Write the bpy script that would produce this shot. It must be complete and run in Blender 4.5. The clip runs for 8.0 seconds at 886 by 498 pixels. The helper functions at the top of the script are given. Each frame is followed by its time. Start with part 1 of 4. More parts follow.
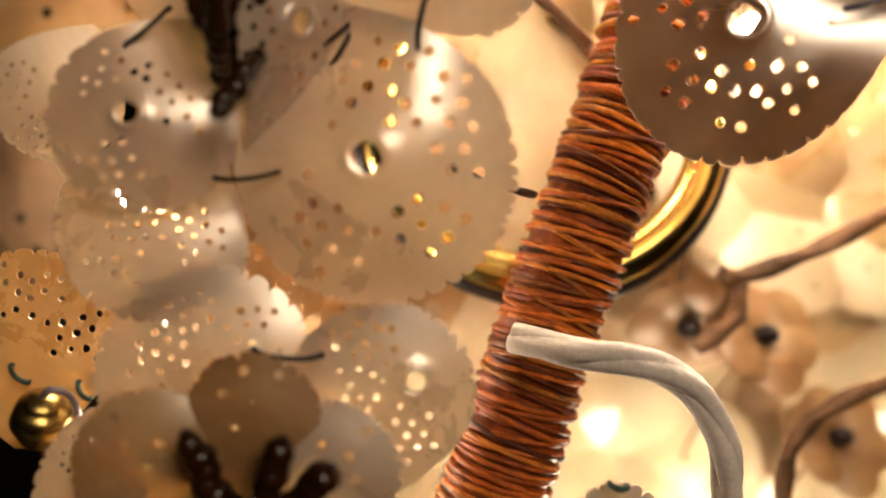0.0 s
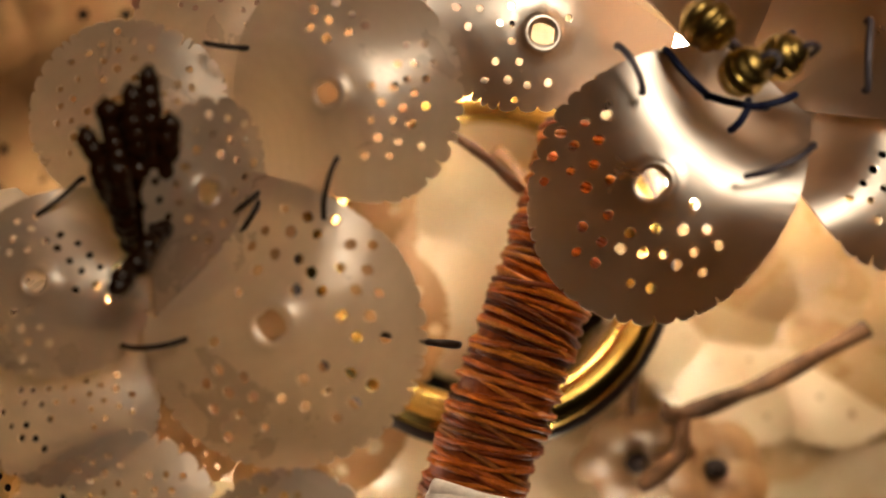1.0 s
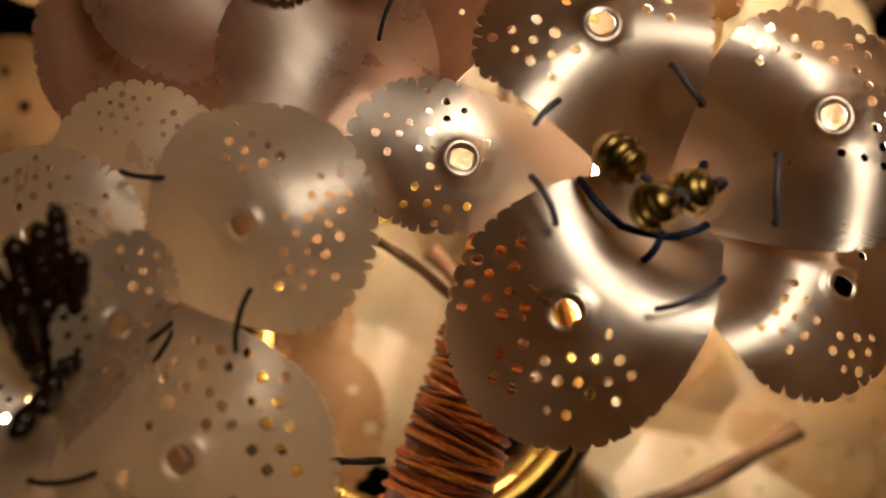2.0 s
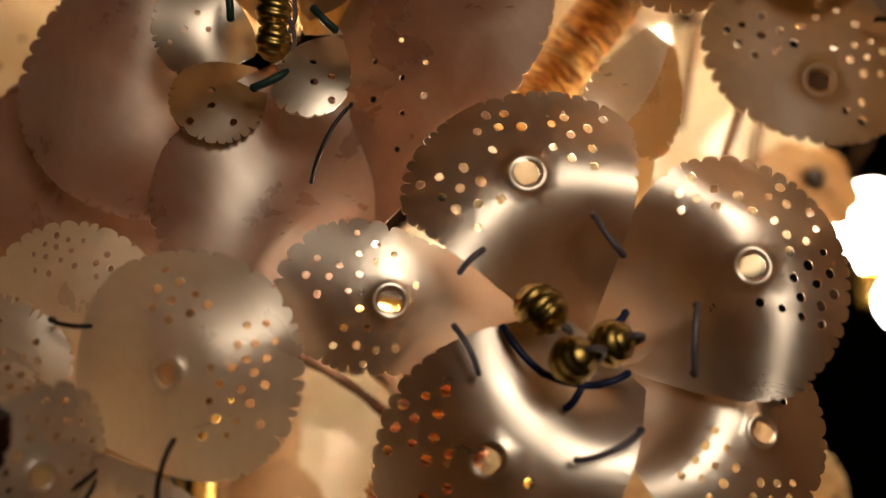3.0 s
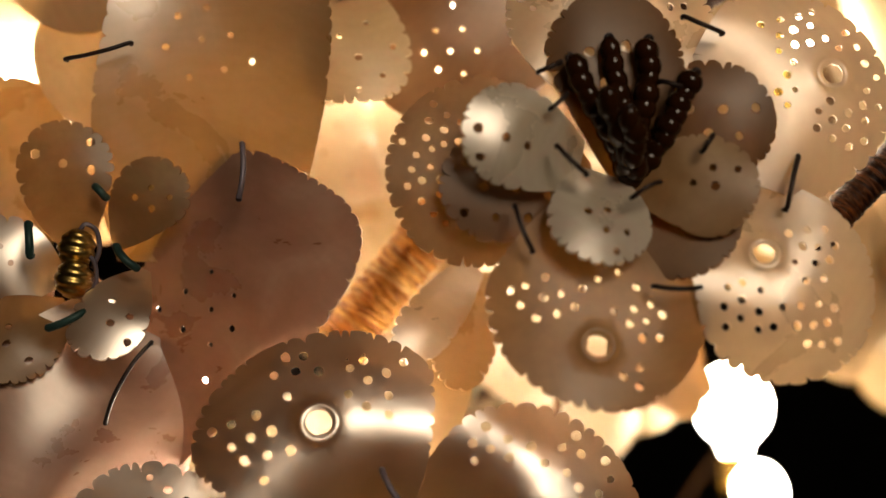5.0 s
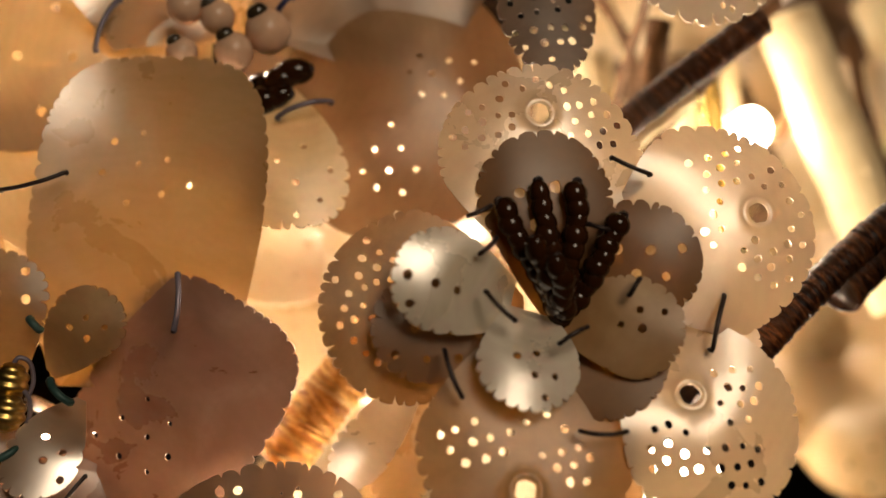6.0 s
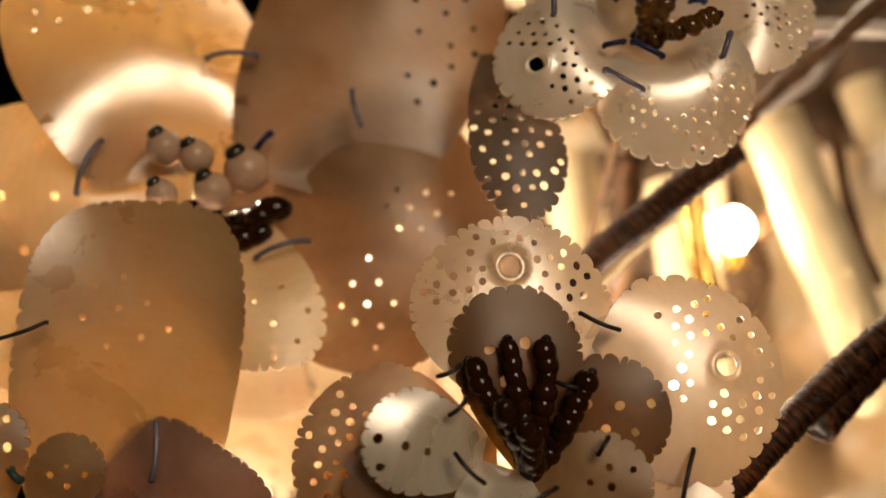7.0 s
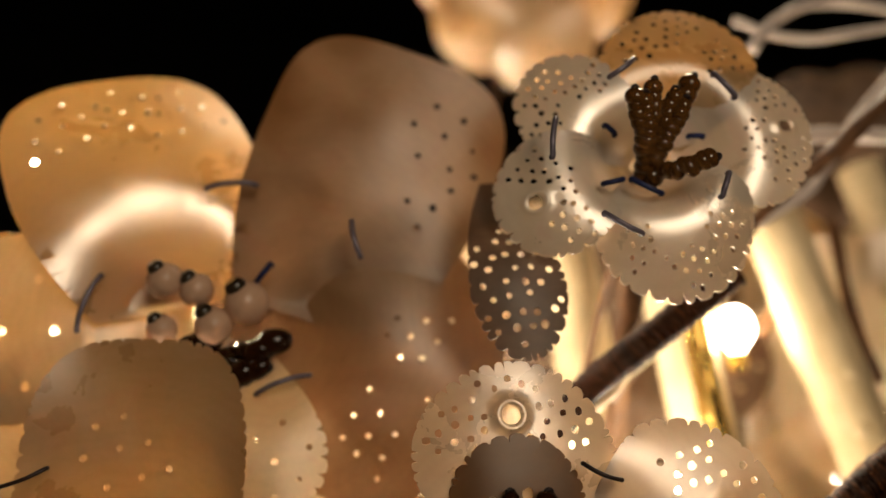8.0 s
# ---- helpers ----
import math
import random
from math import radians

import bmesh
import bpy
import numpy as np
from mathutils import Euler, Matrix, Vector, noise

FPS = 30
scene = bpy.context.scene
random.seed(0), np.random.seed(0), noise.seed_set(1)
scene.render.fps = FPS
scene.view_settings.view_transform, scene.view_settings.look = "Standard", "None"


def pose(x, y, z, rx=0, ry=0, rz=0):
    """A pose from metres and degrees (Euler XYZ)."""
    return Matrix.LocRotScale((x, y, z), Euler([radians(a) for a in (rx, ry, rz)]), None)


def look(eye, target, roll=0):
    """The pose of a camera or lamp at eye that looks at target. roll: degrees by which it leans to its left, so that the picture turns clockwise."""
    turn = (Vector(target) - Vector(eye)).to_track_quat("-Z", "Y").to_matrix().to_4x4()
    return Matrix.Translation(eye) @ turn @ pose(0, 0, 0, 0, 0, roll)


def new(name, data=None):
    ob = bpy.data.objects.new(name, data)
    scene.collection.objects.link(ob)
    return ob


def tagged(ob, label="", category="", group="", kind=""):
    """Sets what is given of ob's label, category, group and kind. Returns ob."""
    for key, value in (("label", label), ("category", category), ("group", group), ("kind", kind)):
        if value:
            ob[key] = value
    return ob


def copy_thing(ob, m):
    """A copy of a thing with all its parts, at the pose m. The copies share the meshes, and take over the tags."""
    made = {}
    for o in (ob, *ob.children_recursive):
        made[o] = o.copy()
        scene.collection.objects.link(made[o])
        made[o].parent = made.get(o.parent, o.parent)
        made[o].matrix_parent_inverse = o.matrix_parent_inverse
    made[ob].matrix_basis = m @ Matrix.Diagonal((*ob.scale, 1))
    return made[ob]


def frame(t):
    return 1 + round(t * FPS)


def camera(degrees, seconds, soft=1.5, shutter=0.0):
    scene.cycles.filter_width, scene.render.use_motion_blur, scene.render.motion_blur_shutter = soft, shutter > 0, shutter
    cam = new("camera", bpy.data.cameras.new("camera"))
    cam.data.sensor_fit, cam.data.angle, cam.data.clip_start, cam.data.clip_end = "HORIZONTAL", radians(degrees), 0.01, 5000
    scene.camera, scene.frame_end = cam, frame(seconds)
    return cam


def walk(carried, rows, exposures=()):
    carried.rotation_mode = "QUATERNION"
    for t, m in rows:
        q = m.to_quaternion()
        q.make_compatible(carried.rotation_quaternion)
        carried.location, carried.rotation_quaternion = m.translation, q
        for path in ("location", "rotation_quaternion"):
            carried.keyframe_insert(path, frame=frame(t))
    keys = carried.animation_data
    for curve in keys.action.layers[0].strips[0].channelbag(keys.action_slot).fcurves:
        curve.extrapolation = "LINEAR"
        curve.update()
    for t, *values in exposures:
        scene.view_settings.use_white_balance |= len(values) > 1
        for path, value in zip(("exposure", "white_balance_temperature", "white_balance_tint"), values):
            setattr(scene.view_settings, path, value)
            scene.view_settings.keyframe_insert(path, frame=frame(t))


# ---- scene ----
from mathutils.geometry import delaunay_2d_cdt

# ---- camera ----
cam = camera(47.7, 8.0)
cam.data.dof.use_dof = True
cam.data.dof.focus_distance = 0.193
cam.data.dof.aperture_fstop = 6.0
PATH = [
    (0.0, (-0.00144, 0.00142, 1.19725), (0.01359, 1.00112, 1.21641), -0.121),
    (0.5, (0.00806, 0.00048, 1.20506), (0.01937, 0.99830, 1.26998), -0.362),
    (1.0, (0.01605, -0.00079, 1.21165), (0.02019, 0.99446, 1.30889), -0.230),
    (1.5, (0.02269, -0.00159, 1.21909), (0.03786, 0.99188, 1.33211), -0.407),
    (3.0, (0.03947, -0.00960, 1.24652), (0.06937, 0.97545, 1.41617), 0.182),
    (3.5, (0.05024, -0.01161, 1.25422), (0.07368, 0.97101, 1.43841), 0.386),
    (4.0, (0.06229, -0.01122, 1.26067), (0.09586, 0.96712, 1.46493), 0.352),
    (4.5, (0.06692, -0.01359, 1.26739), (0.11664, 0.95645, 1.50518), 0.529),
    (6.0, (0.07614, -0.02553, 1.29909), (0.17233, 0.93508, 1.55983), -0.097),
    (6.5, (0.08110, -0.03163, 1.31256), (0.17097, 0.92973, 1.57278), -0.086),
    (7.0, (0.08277, -0.03588, 1.32471), (0.16803, 0.92286, 1.59592), -0.399),
    (7.5, (0.08164, -0.03968, 1.33801), (0.17195, 0.91821, 1.61057), -0.778),
    (8.0, (0.08210, -0.04266, 1.34848), (0.16826, 0.91048, 1.63848), -0.960),
]
EXPOSURES = [(0.0, 0.46), (0.5, 0.08), (1.0, -0.35), (1.5, -0.56), (3.0, -0.78), (4.5, -0.60), (6.0, -0.12), (7.0, -0.2), (8.0, -0.52)]
walk(cam, [(t, look(eye, target, roll)) for t, eye, target, roll in PATH], EXPOSURES)

# ---- world and lamps ----
world = bpy.data.worlds.new("dim_room")
scene.world = world
world.use_nodes = True
world.node_tree.nodes["Background"].inputs["Color"].default_value = (1.0, 0.72, 0.45, 1)
world.node_tree.nodes["Background"].inputs["Strength"].default_value = 0.008


def area_lamp(name, eye, target, size, watts, colour):
    data = bpy.data.lights.new(name, "AREA")
    data.shape, data.size, data.energy, data.color = "DISK", size, watts, colour
    ob = new(name, data)
    ob.matrix_world = look(eye, target)
    return ob


area_lamp("gallery_spot", (0.27, -0.55, 1.52), (0.08, 0.17, 1.3), 0.34, 3.3, (1.0, 0.83, 0.62))
# unseen helper lamp, added to light the petals and back flowers from behind
area_lamp("top_backlight", (0.30, 0.55, 2.00), (0.10, 0.25, 1.3), 0.25, 14, (1.0, 0.82, 0.58))


# ---- materials ----
def nodes_of(name):
    m = bpy.data.materials.new(name)
    m.use_nodes = True
    nt = m.node_tree
    return m, nt, nt.nodes["Principled BSDF"], nt.nodes["Material Output"]


def add_node(nt, kind, **values):
    n = nt.nodes.new(kind)
    for key, v in values.items():
        n.inputs[key].default_value = v
    return n


def ramp_node(nt, source, stops):
    r = nt.nodes.new("ShaderNodeValToRGB")
    e = r.color_ramp.elements
    e[0].position, e[0].color = stops[0][0], (*stops[0][1], 1)
    e[1].position, e[1].color = stops[-1][0], (*stops[-1][1], 1)
    for p, c in stops[1:-1]:
        x = e.new(p)
        x.color = (*c, 1)
    nt.links.new(source, r.inputs["Fac"])
    return r


def bump_node(nt, bsdf, source, strength, distance):
    b = add_node(nt, "ShaderNodeBump", Strength=strength, Distance=distance)
    nt.links.new(source, b.inputs["Height"])
    nt.links.new(b.outputs["Normal"], bsdf.inputs["Normal"])
    return b


def shell_material(name, dark, mid, light, through_colour, amount, rough, metal=0.3):
    """Mother of pearl: cloudy colour, fine growth lines, a sheen and some light let through."""
    m, nt, p, out = nodes_of(name)
    co = nt.nodes.new("ShaderNodeTexCoord")
    info = nt.nodes.new("ShaderNodeObjectInfo")
    shift = nt.nodes.new("ShaderNodeVectorMath")
    shift.operation = "ADD"
    nt.links.new(co.outputs["Object"], shift.inputs[0])
    nt.links.new(info.outputs["Random"], shift.inputs[1])
    cloud = add_node(nt, "ShaderNodeTexNoise", Scale=55.0, Detail=5.0, Roughness=0.6, Distortion=0.6)
    nt.links.new(shift.outputs[0], cloud.inputs["Vector"])
    col = ramp_node(nt, cloud.outputs["Fac"], [(0.28, dark), (0.5, mid), (0.72, light)])
    fine = add_node(nt, "ShaderNodeTexNoise", Scale=900.0, Detail=4.0, Roughness=0.7)
    nt.links.new(shift.outputs[0], fine.inputs["Vector"])
    lines = add_node(nt, "ShaderNodeTexWave", Scale=120.0, Distortion=11.0, Detail=4.0)
    lines.inputs["Detail Scale"].default_value = 0.6
    lines.wave_type, lines.rings_direction = "RINGS", "Z"
    nt.links.new(co.outputs["Object"], lines.inputs["Vector"])
    mix = nt.nodes.new("ShaderNodeMix")
    mix.data_type, mix.blend_type = "RGBA", "MULTIPLY"
    mix.inputs["Factor"].default_value = 0.18
    nt.links.new(col.outputs["Color"], mix.inputs["A"])
    grain = ramp_node(nt, fine.outputs["Fac"], [(0.3, (0.55, 0.5, 0.45)), (0.65, (1, 1, 1))])
    nt.links.new(grain.outputs["Color"], mix.inputs["B"])
    tint = nt.nodes.new("ShaderNodeMix")
    tint.data_type, tint.blend_type = "RGBA", "MULTIPLY"
    tint.inputs["Factor"].default_value = 0.5
    vary = ramp_node(nt, info.outputs["Random"], [(0.0, (1.0, 0.90, 0.84)), (0.5, (1, 1, 1)), (1.0, (0.92, 0.93, 0.88))])
    nt.links.new(mix.outputs["Result"], tint.inputs["A"])
    nt.links.new(vary.outputs["Color"], tint.inputs["B"])
    # faint pink and green play of colour
    play = add_node(nt, "ShaderNodeTexNoise", Scale=95.0, Detail=2.0, Distortion=2.0)
    nt.links.new(shift.outputs[0], play.inputs["Vector"])
    hue = ramp_node(nt, play.outputs["Fac"], [(0.32, (1.0, 0.86, 0.88)), (0.45, (1, 1, 1)), (0.58, (0.94, 1.0, 0.94)), (0.72, (1.0, 0.93, 0.84))])
    sheen = nt.nodes.new("ShaderNodeMix")
    sheen.data_type, sheen.blend_type = "RGBA", "MULTIPLY"
    sheen.inputs["Factor"].default_value = 0.6
    nt.links.new(tint.outputs["Result"], sheen.inputs["A"])
    nt.links.new(hue.outputs["Color"], sheen.inputs["B"])
    grown = nt.nodes.new("ShaderNodeMix")
    grown.data_type, grown.blend_type = "RGBA", "MULTIPLY"
    grown.inputs["Factor"].default_value = 0.10
    streak = ramp_node(nt, lines.outputs["Fac"], [(0.15, (0.62, 0.54, 0.48)), (0.7, (1, 1, 1))])
    nt.links.new(sheen.outputs["Result"], grown.inputs["A"])
    nt.links.new(streak.outputs["Color"], grown.inputs["B"])
    nt.links.new(grown.outputs["Result"], p.inputs["Base Color"])
    r = ramp_node(nt, cloud.outputs["Fac"], [(0.3, (rough - 0.06,) * 3), (0.7, (rough + 0.1,) * 3)])
    nt.links.new(r.outputs["Color"], p.inputs["Roughness"])
    p.inputs["Specular IOR Level"].default_value = 0.2
    bump = bump_node(nt, p, lines.outputs["Fac"], 0.010, 0.0003)
    gloss = nt.nodes.new("ShaderNodeBsdfGlossy")
    gloss.inputs["Color"].default_value = (0.96, 0.88, 0.80, 1)
    nt.links.new(r.outputs["Color"], gloss.inputs["Roughness"])
    nt.links.new(bump.outputs["Normal"], gloss.inputs["Normal"])
    pearly = nt.nodes.new("ShaderNodeMixShader")
    pearly.inputs["Fac"].default_value = metal
    nt.links.new(p.outputs["BSDF"], pearly.inputs[1])
    nt.links.new(gloss.outputs["BSDF"], pearly.inputs[2])
    tr = nt.nodes.new("ShaderNodeBsdfTranslucent")
    tr.inputs["Color"].default_value = (*through_colour, 1)
    ms = nt.nodes.new("ShaderNodeMixShader")
    ms.inputs["Fac"].default_value = amount
    nt.links.new(pearly.outputs["Shader"], ms.inputs[1])
    nt.links.new(tr.outputs["BSDF"], ms.inputs[2])
    nt.links.new(ms.outputs["Shader"], out.inputs["Surface"])
    return m


SHELL = {
    "white": shell_material("white_shell", (0.50, 0.38, 0.29), (0.60, 0.48, 0.38), (0.69, 0.58, 0.48), (0.86, 0.68, 0.46), 0.36, 0.29, 0.28),
    "cream": shell_material("cream_shell", (0.66, 0.55, 0.43), (0.74, 0.64, 0.52), (0.81, 0.73, 0.63), (0.80, 0.64, 0.44), 0.24, 0.29, 0.34),
    "gold": shell_material("golden_shell", (0.58, 0.35, 0.13), (0.66, 0.45, 0.23), (0.70, 0.54, 0.36), (0.88, 0.64, 0.32), 0.30, 0.29, 0.38),
    "ivory": shell_material("ivory_shell", (0.60, 0.44, 0.25), (0.70, 0.55, 0.35), (0.78, 0.66, 0.46), (0.80, 0.60, 0.34), 0.36, 0.34, 0.10),
    "pearl": shell_material("pearl_shell", (0.28, 0.13, 0.05), (0.38, 0.20, 0.09), (0.48, 0.29, 0.15), (0.72, 0.44, 0.20), 0.12, 0.32, 0.62),
    "tan": shell_material("tan_shell", (0.42, 0.25, 0.11), (0.52, 0.345, 0.175), (0.60, 0.44, 0.26), (0.80, 0.54, 0.24), 0.34, 0.28, 0.16),
    "dull": shell_material("dull_shell", (0.24, 0.12, 0.045), (0.34, 0.18, 0.075), (0.44, 0.265, 0.12), (0.72, 0.46, 0.20), 0.22, 0.40, 0.05),
    "taupe": shell_material("taupe_shell", (0.22, 0.110, 0.045), (0.30, 0.160, 0.072), (0.38, 0.220, 0.110), (0.62, 0.37, 0.17), 0.17, 0.36, 0.06),
    "amber": shell_material("amber_shell", (0.11, 0.045, 0.013), (0.17, 0.075, 0.022), (0.24, 0.115, 0.04), (0.72, 0.42, 0.15), 0.24, 0.40, 0.04),
    "pink": shell_material("pink_shell", (0.24, 0.115, 0.08), (0.34, 0.18, 0.125), (0.43, 0.26, 0.19), (0.60, 0.36, 0.20), 0.16, 0.30, 0.16),
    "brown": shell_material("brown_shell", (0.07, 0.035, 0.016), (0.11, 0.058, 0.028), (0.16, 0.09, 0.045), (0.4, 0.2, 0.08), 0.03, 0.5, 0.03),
}


def simple_material(name, a, b, rough, metal=0.0, scale=400.0, bump=0.2, coat=0.0, transmission=0.0):
    m, nt, p, out = nodes_of(name)
    co = nt.nodes.new("ShaderNodeTexCoord")
    n = add_node(nt, "ShaderNodeTexNoise", Scale=scale, Detail=5.0, Roughness=0.65)
    nt.links.new(co.outputs["Object"], n.inputs["Vector"])
    big = add_node(nt, "ShaderNodeTexNoise", Scale=scale * 0.12, Detail=3.0)
    nt.links.new(co.outputs["Object"], big.inputs["Vector"])
    s = nt.nodes.new("ShaderNodeMath")
    s.operation = "MULTIPLY_ADD"
    s.inputs[1].default_value, s.inputs[2].default_value = 0.5, 0.0
    nt.links.new(n.outputs["Fac"], s.inputs[0])
    s2 = nt.nodes.new("ShaderNodeMath")
    s2.operation = "MULTIPLY_ADD"
    s2.inputs[1].default_value = 0.5
    nt.links.new(big.outputs["Fac"], s2.inputs[0])
    nt.links.new(s.outputs[0], s2.inputs[2])
    col = ramp_node(nt, s2.outputs[0], [(0.35, a), (0.65, b)])
    nt.links.new(col.outputs["Color"], p.inputs["Base Color"])
    p.inputs["Roughness"].default_value, p.inputs["Metallic"].default_value = rough, metal
    p.inputs["Coat Weight"].default_value = coat
    p.inputs["Specular IOR Level"].default_value = 0.28 if rough < 0.2 else 0.2
    p.inputs["Transmission Weight"].default_value = transmission
    if bump:
        bump_node(nt, p, n.outputs["Fac"], bump, 0.0004)
    return m


dark_bead = simple_material("dark_glass_bead", (0.007, 0.003, 0.0012), (0.034, 0.010, 0.003), 0.13, scale=300, bump=0.0)
amber_bead = simple_material("amber_glass_bead", (0.08, 0.032, 0.008), (0.24, 0.10, 0.025), 0.08, scale=300, bump=0.0, transmission=0.5)
dark_wire = simple_material("dark_wire", (0.012, 0.008, 0.008), (0.04, 0.025, 0.02), 0.35, 0.3)
grey_wire = simple_material("grey_wire", (0.10, 0.085, 0.105), (0.20, 0.17, 0.20), 0.35, 0.3)
blue_wire = simple_material("blue_wire", (0.008, 0.010, 0.03), (0.02, 0.03, 0.10), 0.35, 0.2)
green_wire = simple_material("green_wire", (0.015, 0.035, 0.03), (0.04, 0.08, 0.07), 0.4, 0.2)
gold_metal = simple_material("antique_gold", (0.26, 0.16, 0.04), (0.72, 0.50, 0.16), 0.32, 1.0, 500, 0.3)
pearl_mat = simple_material("pearl_bead", (0.44, 0.25, 0.15), (0.56, 0.36, 0.24), 0.21, 0, 200, 0.0, 0.15)
black_cap = simple_material("black_bead", (0.01, 0.008, 0.006), (0.04, 0.025, 0.012), 0.12, coat=0.5)
white_cord_mat = simple_material("cloth_cord", (0.46, 0.38, 0.33), (0.66, 0.57, 0.50), 0.8, 0, 900, 0.6)
cream_mat = simple_material("peeled_wood", (0.52, 0.38, 0.20), (0.72, 0.58, 0.36), 0.55, 0, 120, 0.4)
bark_mat = simple_material("bark", (0.035, 0.018, 0.010), (0.16, 0.075, 0.03), 0.6, 0, 350, 0.8)
brass_mat = simple_material("brass", (0.45, 0.28, 0.06), (0.70, 0.48, 0.14), 0.22, 1.0, 120, 0.1)
wall_mat = simple_material("dark_wall", (0.010, 0.008, 0.007), (0.022, 0.018, 0.015), 0.9, 0, 8, 0.2)


def wrap_material(name, stops):
    m, nt, p, out = nodes_of(name)
    co = nt.nodes.new("ShaderNodeTexCoord")
    info = nt.nodes.new("ShaderNodeObjectInfo")
    n = add_node(nt, "ShaderNodeTexNoise", Scale=350.0, Detail=5.0, Roughness=0.7)
    nt.links.new(co.outputs["Object"], n.inputs["Vector"])
    base = ramp_node(nt, info.outputs["Random"], stops)
    mix = nt.nodes.new("ShaderNodeMix")
    mix.data_type, mix.blend_type = "RGBA", "MULTIPLY"
    mix.inputs["Factor"].default_value = 0.8
    big = add_node(nt, "ShaderNodeTexNoise", Scale=75.0, Detail=3.0, Roughness=0.6)
    nt.links.new(co.outputs["Object"], big.inputs["Vector"])
    both = nt.nodes.new("ShaderNodeMath")
    both.operation = "MULTIPLY"
    nt.links.new(n.outputs["Fac"], both.inputs[0])
    nt.links.new(big.outputs["Fac"], both.inputs[1])
    g = ramp_node(nt, both.outputs[0], [(0.14, (0.16, 0.10, 0.08)), (0.36, (1, 1, 1))])
    nt.links.new(base.outputs["Color"], mix.inputs["A"])
    nt.links.new(g.outputs["Color"], mix.inputs["B"])
    nt.links.new(mix.outputs["Result"], p.inputs["Base Color"])
    p.inputs["Roughness"].default_value = 0.5
    p.inputs["Specular IOR Level"].default_value = 0.15
    bump_node(nt, p, n.outputs["Fac"], 0.5, 0.0004)
    return m


orange_wrap = wrap_material("orange_cord", [(0.0, (0.06, 0.012, 0.003)), (0.25, (0.24, 0.045, 0.006)), (0.6, (0.48, 0.115, 0.010)), (0.85, (0.56, 0.20, 0.022)), (1.0, (0.12, 0.025, 0.006))])
golden_wrap = wrap_material("golden_cord", [(0.0, (0.36, 0.12, 0.02)), (0.4, (0.58, 0.25, 0.04)), (0.8, (0.68, 0.36, 0.08)), (1.0, (0.60, 0.38, 0.14))])
dark_wrap = wrap_material("dark_cord", [(0.0, (0.02, 0.007, 0.003)), (0.4, (0.06, 0.02, 0.006)), (0.8, (0.14, 0.045, 0.012)), (1.0, (0.07, 0.035, 0.018))])


def glow_material(name, strength):
    m, nt, p, out = nodes_of(name)
    p.inputs["Base Color"].default_value = (1, 0.9, 0.75, 1)
    p.inputs["Emission Color"].default_value = (1, 0.87, 0.66, 1)
    p.inputs["Emission Strength"].default_value = strength
    return m


bulb_mat = glow_material("frosted_bulb", 80.0)
small_bulb_mat = glow_material("small_clear_bulb", 330.0)


# ---- mesh helpers ----
def part(name, bm, material, parent=None, label="", at=(0, 0, 0)):
    me = bpy.data.meshes.new(name)
    bm.to_mesh(me)
    bm.free()
    me.materials.append(material)
    return part_of(name, me, parent, label, Matrix.Translation(at))


def part_of(name, me, parent, label, m):
    ob = new(name, me)
    if parent:
        ob.parent = parent
    ob.matrix_basis = m
    if label:
        ob["label"] = label
    return ob


def smooth(bm):
    for f in bm.faces:
        f.smooth = True
    return bm


def spline(points, steps=8):
    """Catmull-Rom through the points."""
    p = [Vector(q) for q in points]
    p = [2 * p[0] - p[1]] + p + [2 * p[-1] - p[-2]]
    out = []
    for i in range(1, len(p) - 2):
        a, b, c, d = p[i - 1:i + 3]
        for k in range(steps):
            t = k / steps
            out.append(0.5 * (2 * b + (c - a) * t + (2 * a - 5 * b + 4 * c - d) * t * t + (3 * b - a - 3 * c + d) * t ** 3))
    return out + [p[-2]]


def sweep(bm, line, radius, sides=8, wobble=0.0, twist=0.0, lobes=0, seed=0):
    """A closed tube along a line; lobes and twist make strands."""
    rings = []
    up = Vector((0.13, -0.9, 0.4))
    for i, q in enumerate(line):
        d = (line[min(i + 1, len(line) - 1)] - line[max(i - 1, 0)]).normalized()
        side = d.cross(up).normalized()
        top = side.cross(d)
        ring = []
        for k in range(sides):
            a = math.tau * k / sides
            r = radius
            if lobes:
                r *= 1 + 0.12 * math.cos(lobes * a + twist * i)
            if wobble:
                r *= 1 + wobble * noise.noise((q + Vector((math.cos(a), math.sin(a), seed)) * radius) / (radius * 2))
            ring.append(bm.verts.new(q + (side * math.cos(a) + top * math.sin(a)) * r))
        rings.append(ring)
    for a, b in zip(rings, rings[1:]):
        for k in range(sides):
            bm.faces.new((a[k], a[(k + 1) % sides], b[(k + 1) % sides], b[k]))
    bm.faces.new(rings[0][::-1])
    bm.faces.new(rings[-1])
    return bm


def turned(bm, profile, sides=14):
    """A turned body round z from (radius, height) pairs."""
    rings = [[bm.verts.new((r * math.cos(math.tau * k / sides), r * math.sin(math.tau * k / sides), z)) for k in range(sides)] for r, z in profile]
    for a, b in zip(rings, rings[1:]):
        for k in range(sides):
            bm.faces.new((a[k], a[(k + 1) % sides], b[(k + 1) % sides], b[k]))
    bm.faces.new(rings[0][::-1])
    bm.faces.new(rings[-1])
    return bm


def inside(poly, x, y):
    px, py = poly[:, 0], poly[:, 1]
    qx, qy = np.roll(px, -1), np.roll(py, -1)
    cross = (py > y) != (qy > y)
    with np.errstate(divide="ignore", invalid="ignore"):
        xs = px + (y - py) * (qx - px) / (qy - py)
    return bool(np.count_nonzero(cross & (x < xs)) % 2)


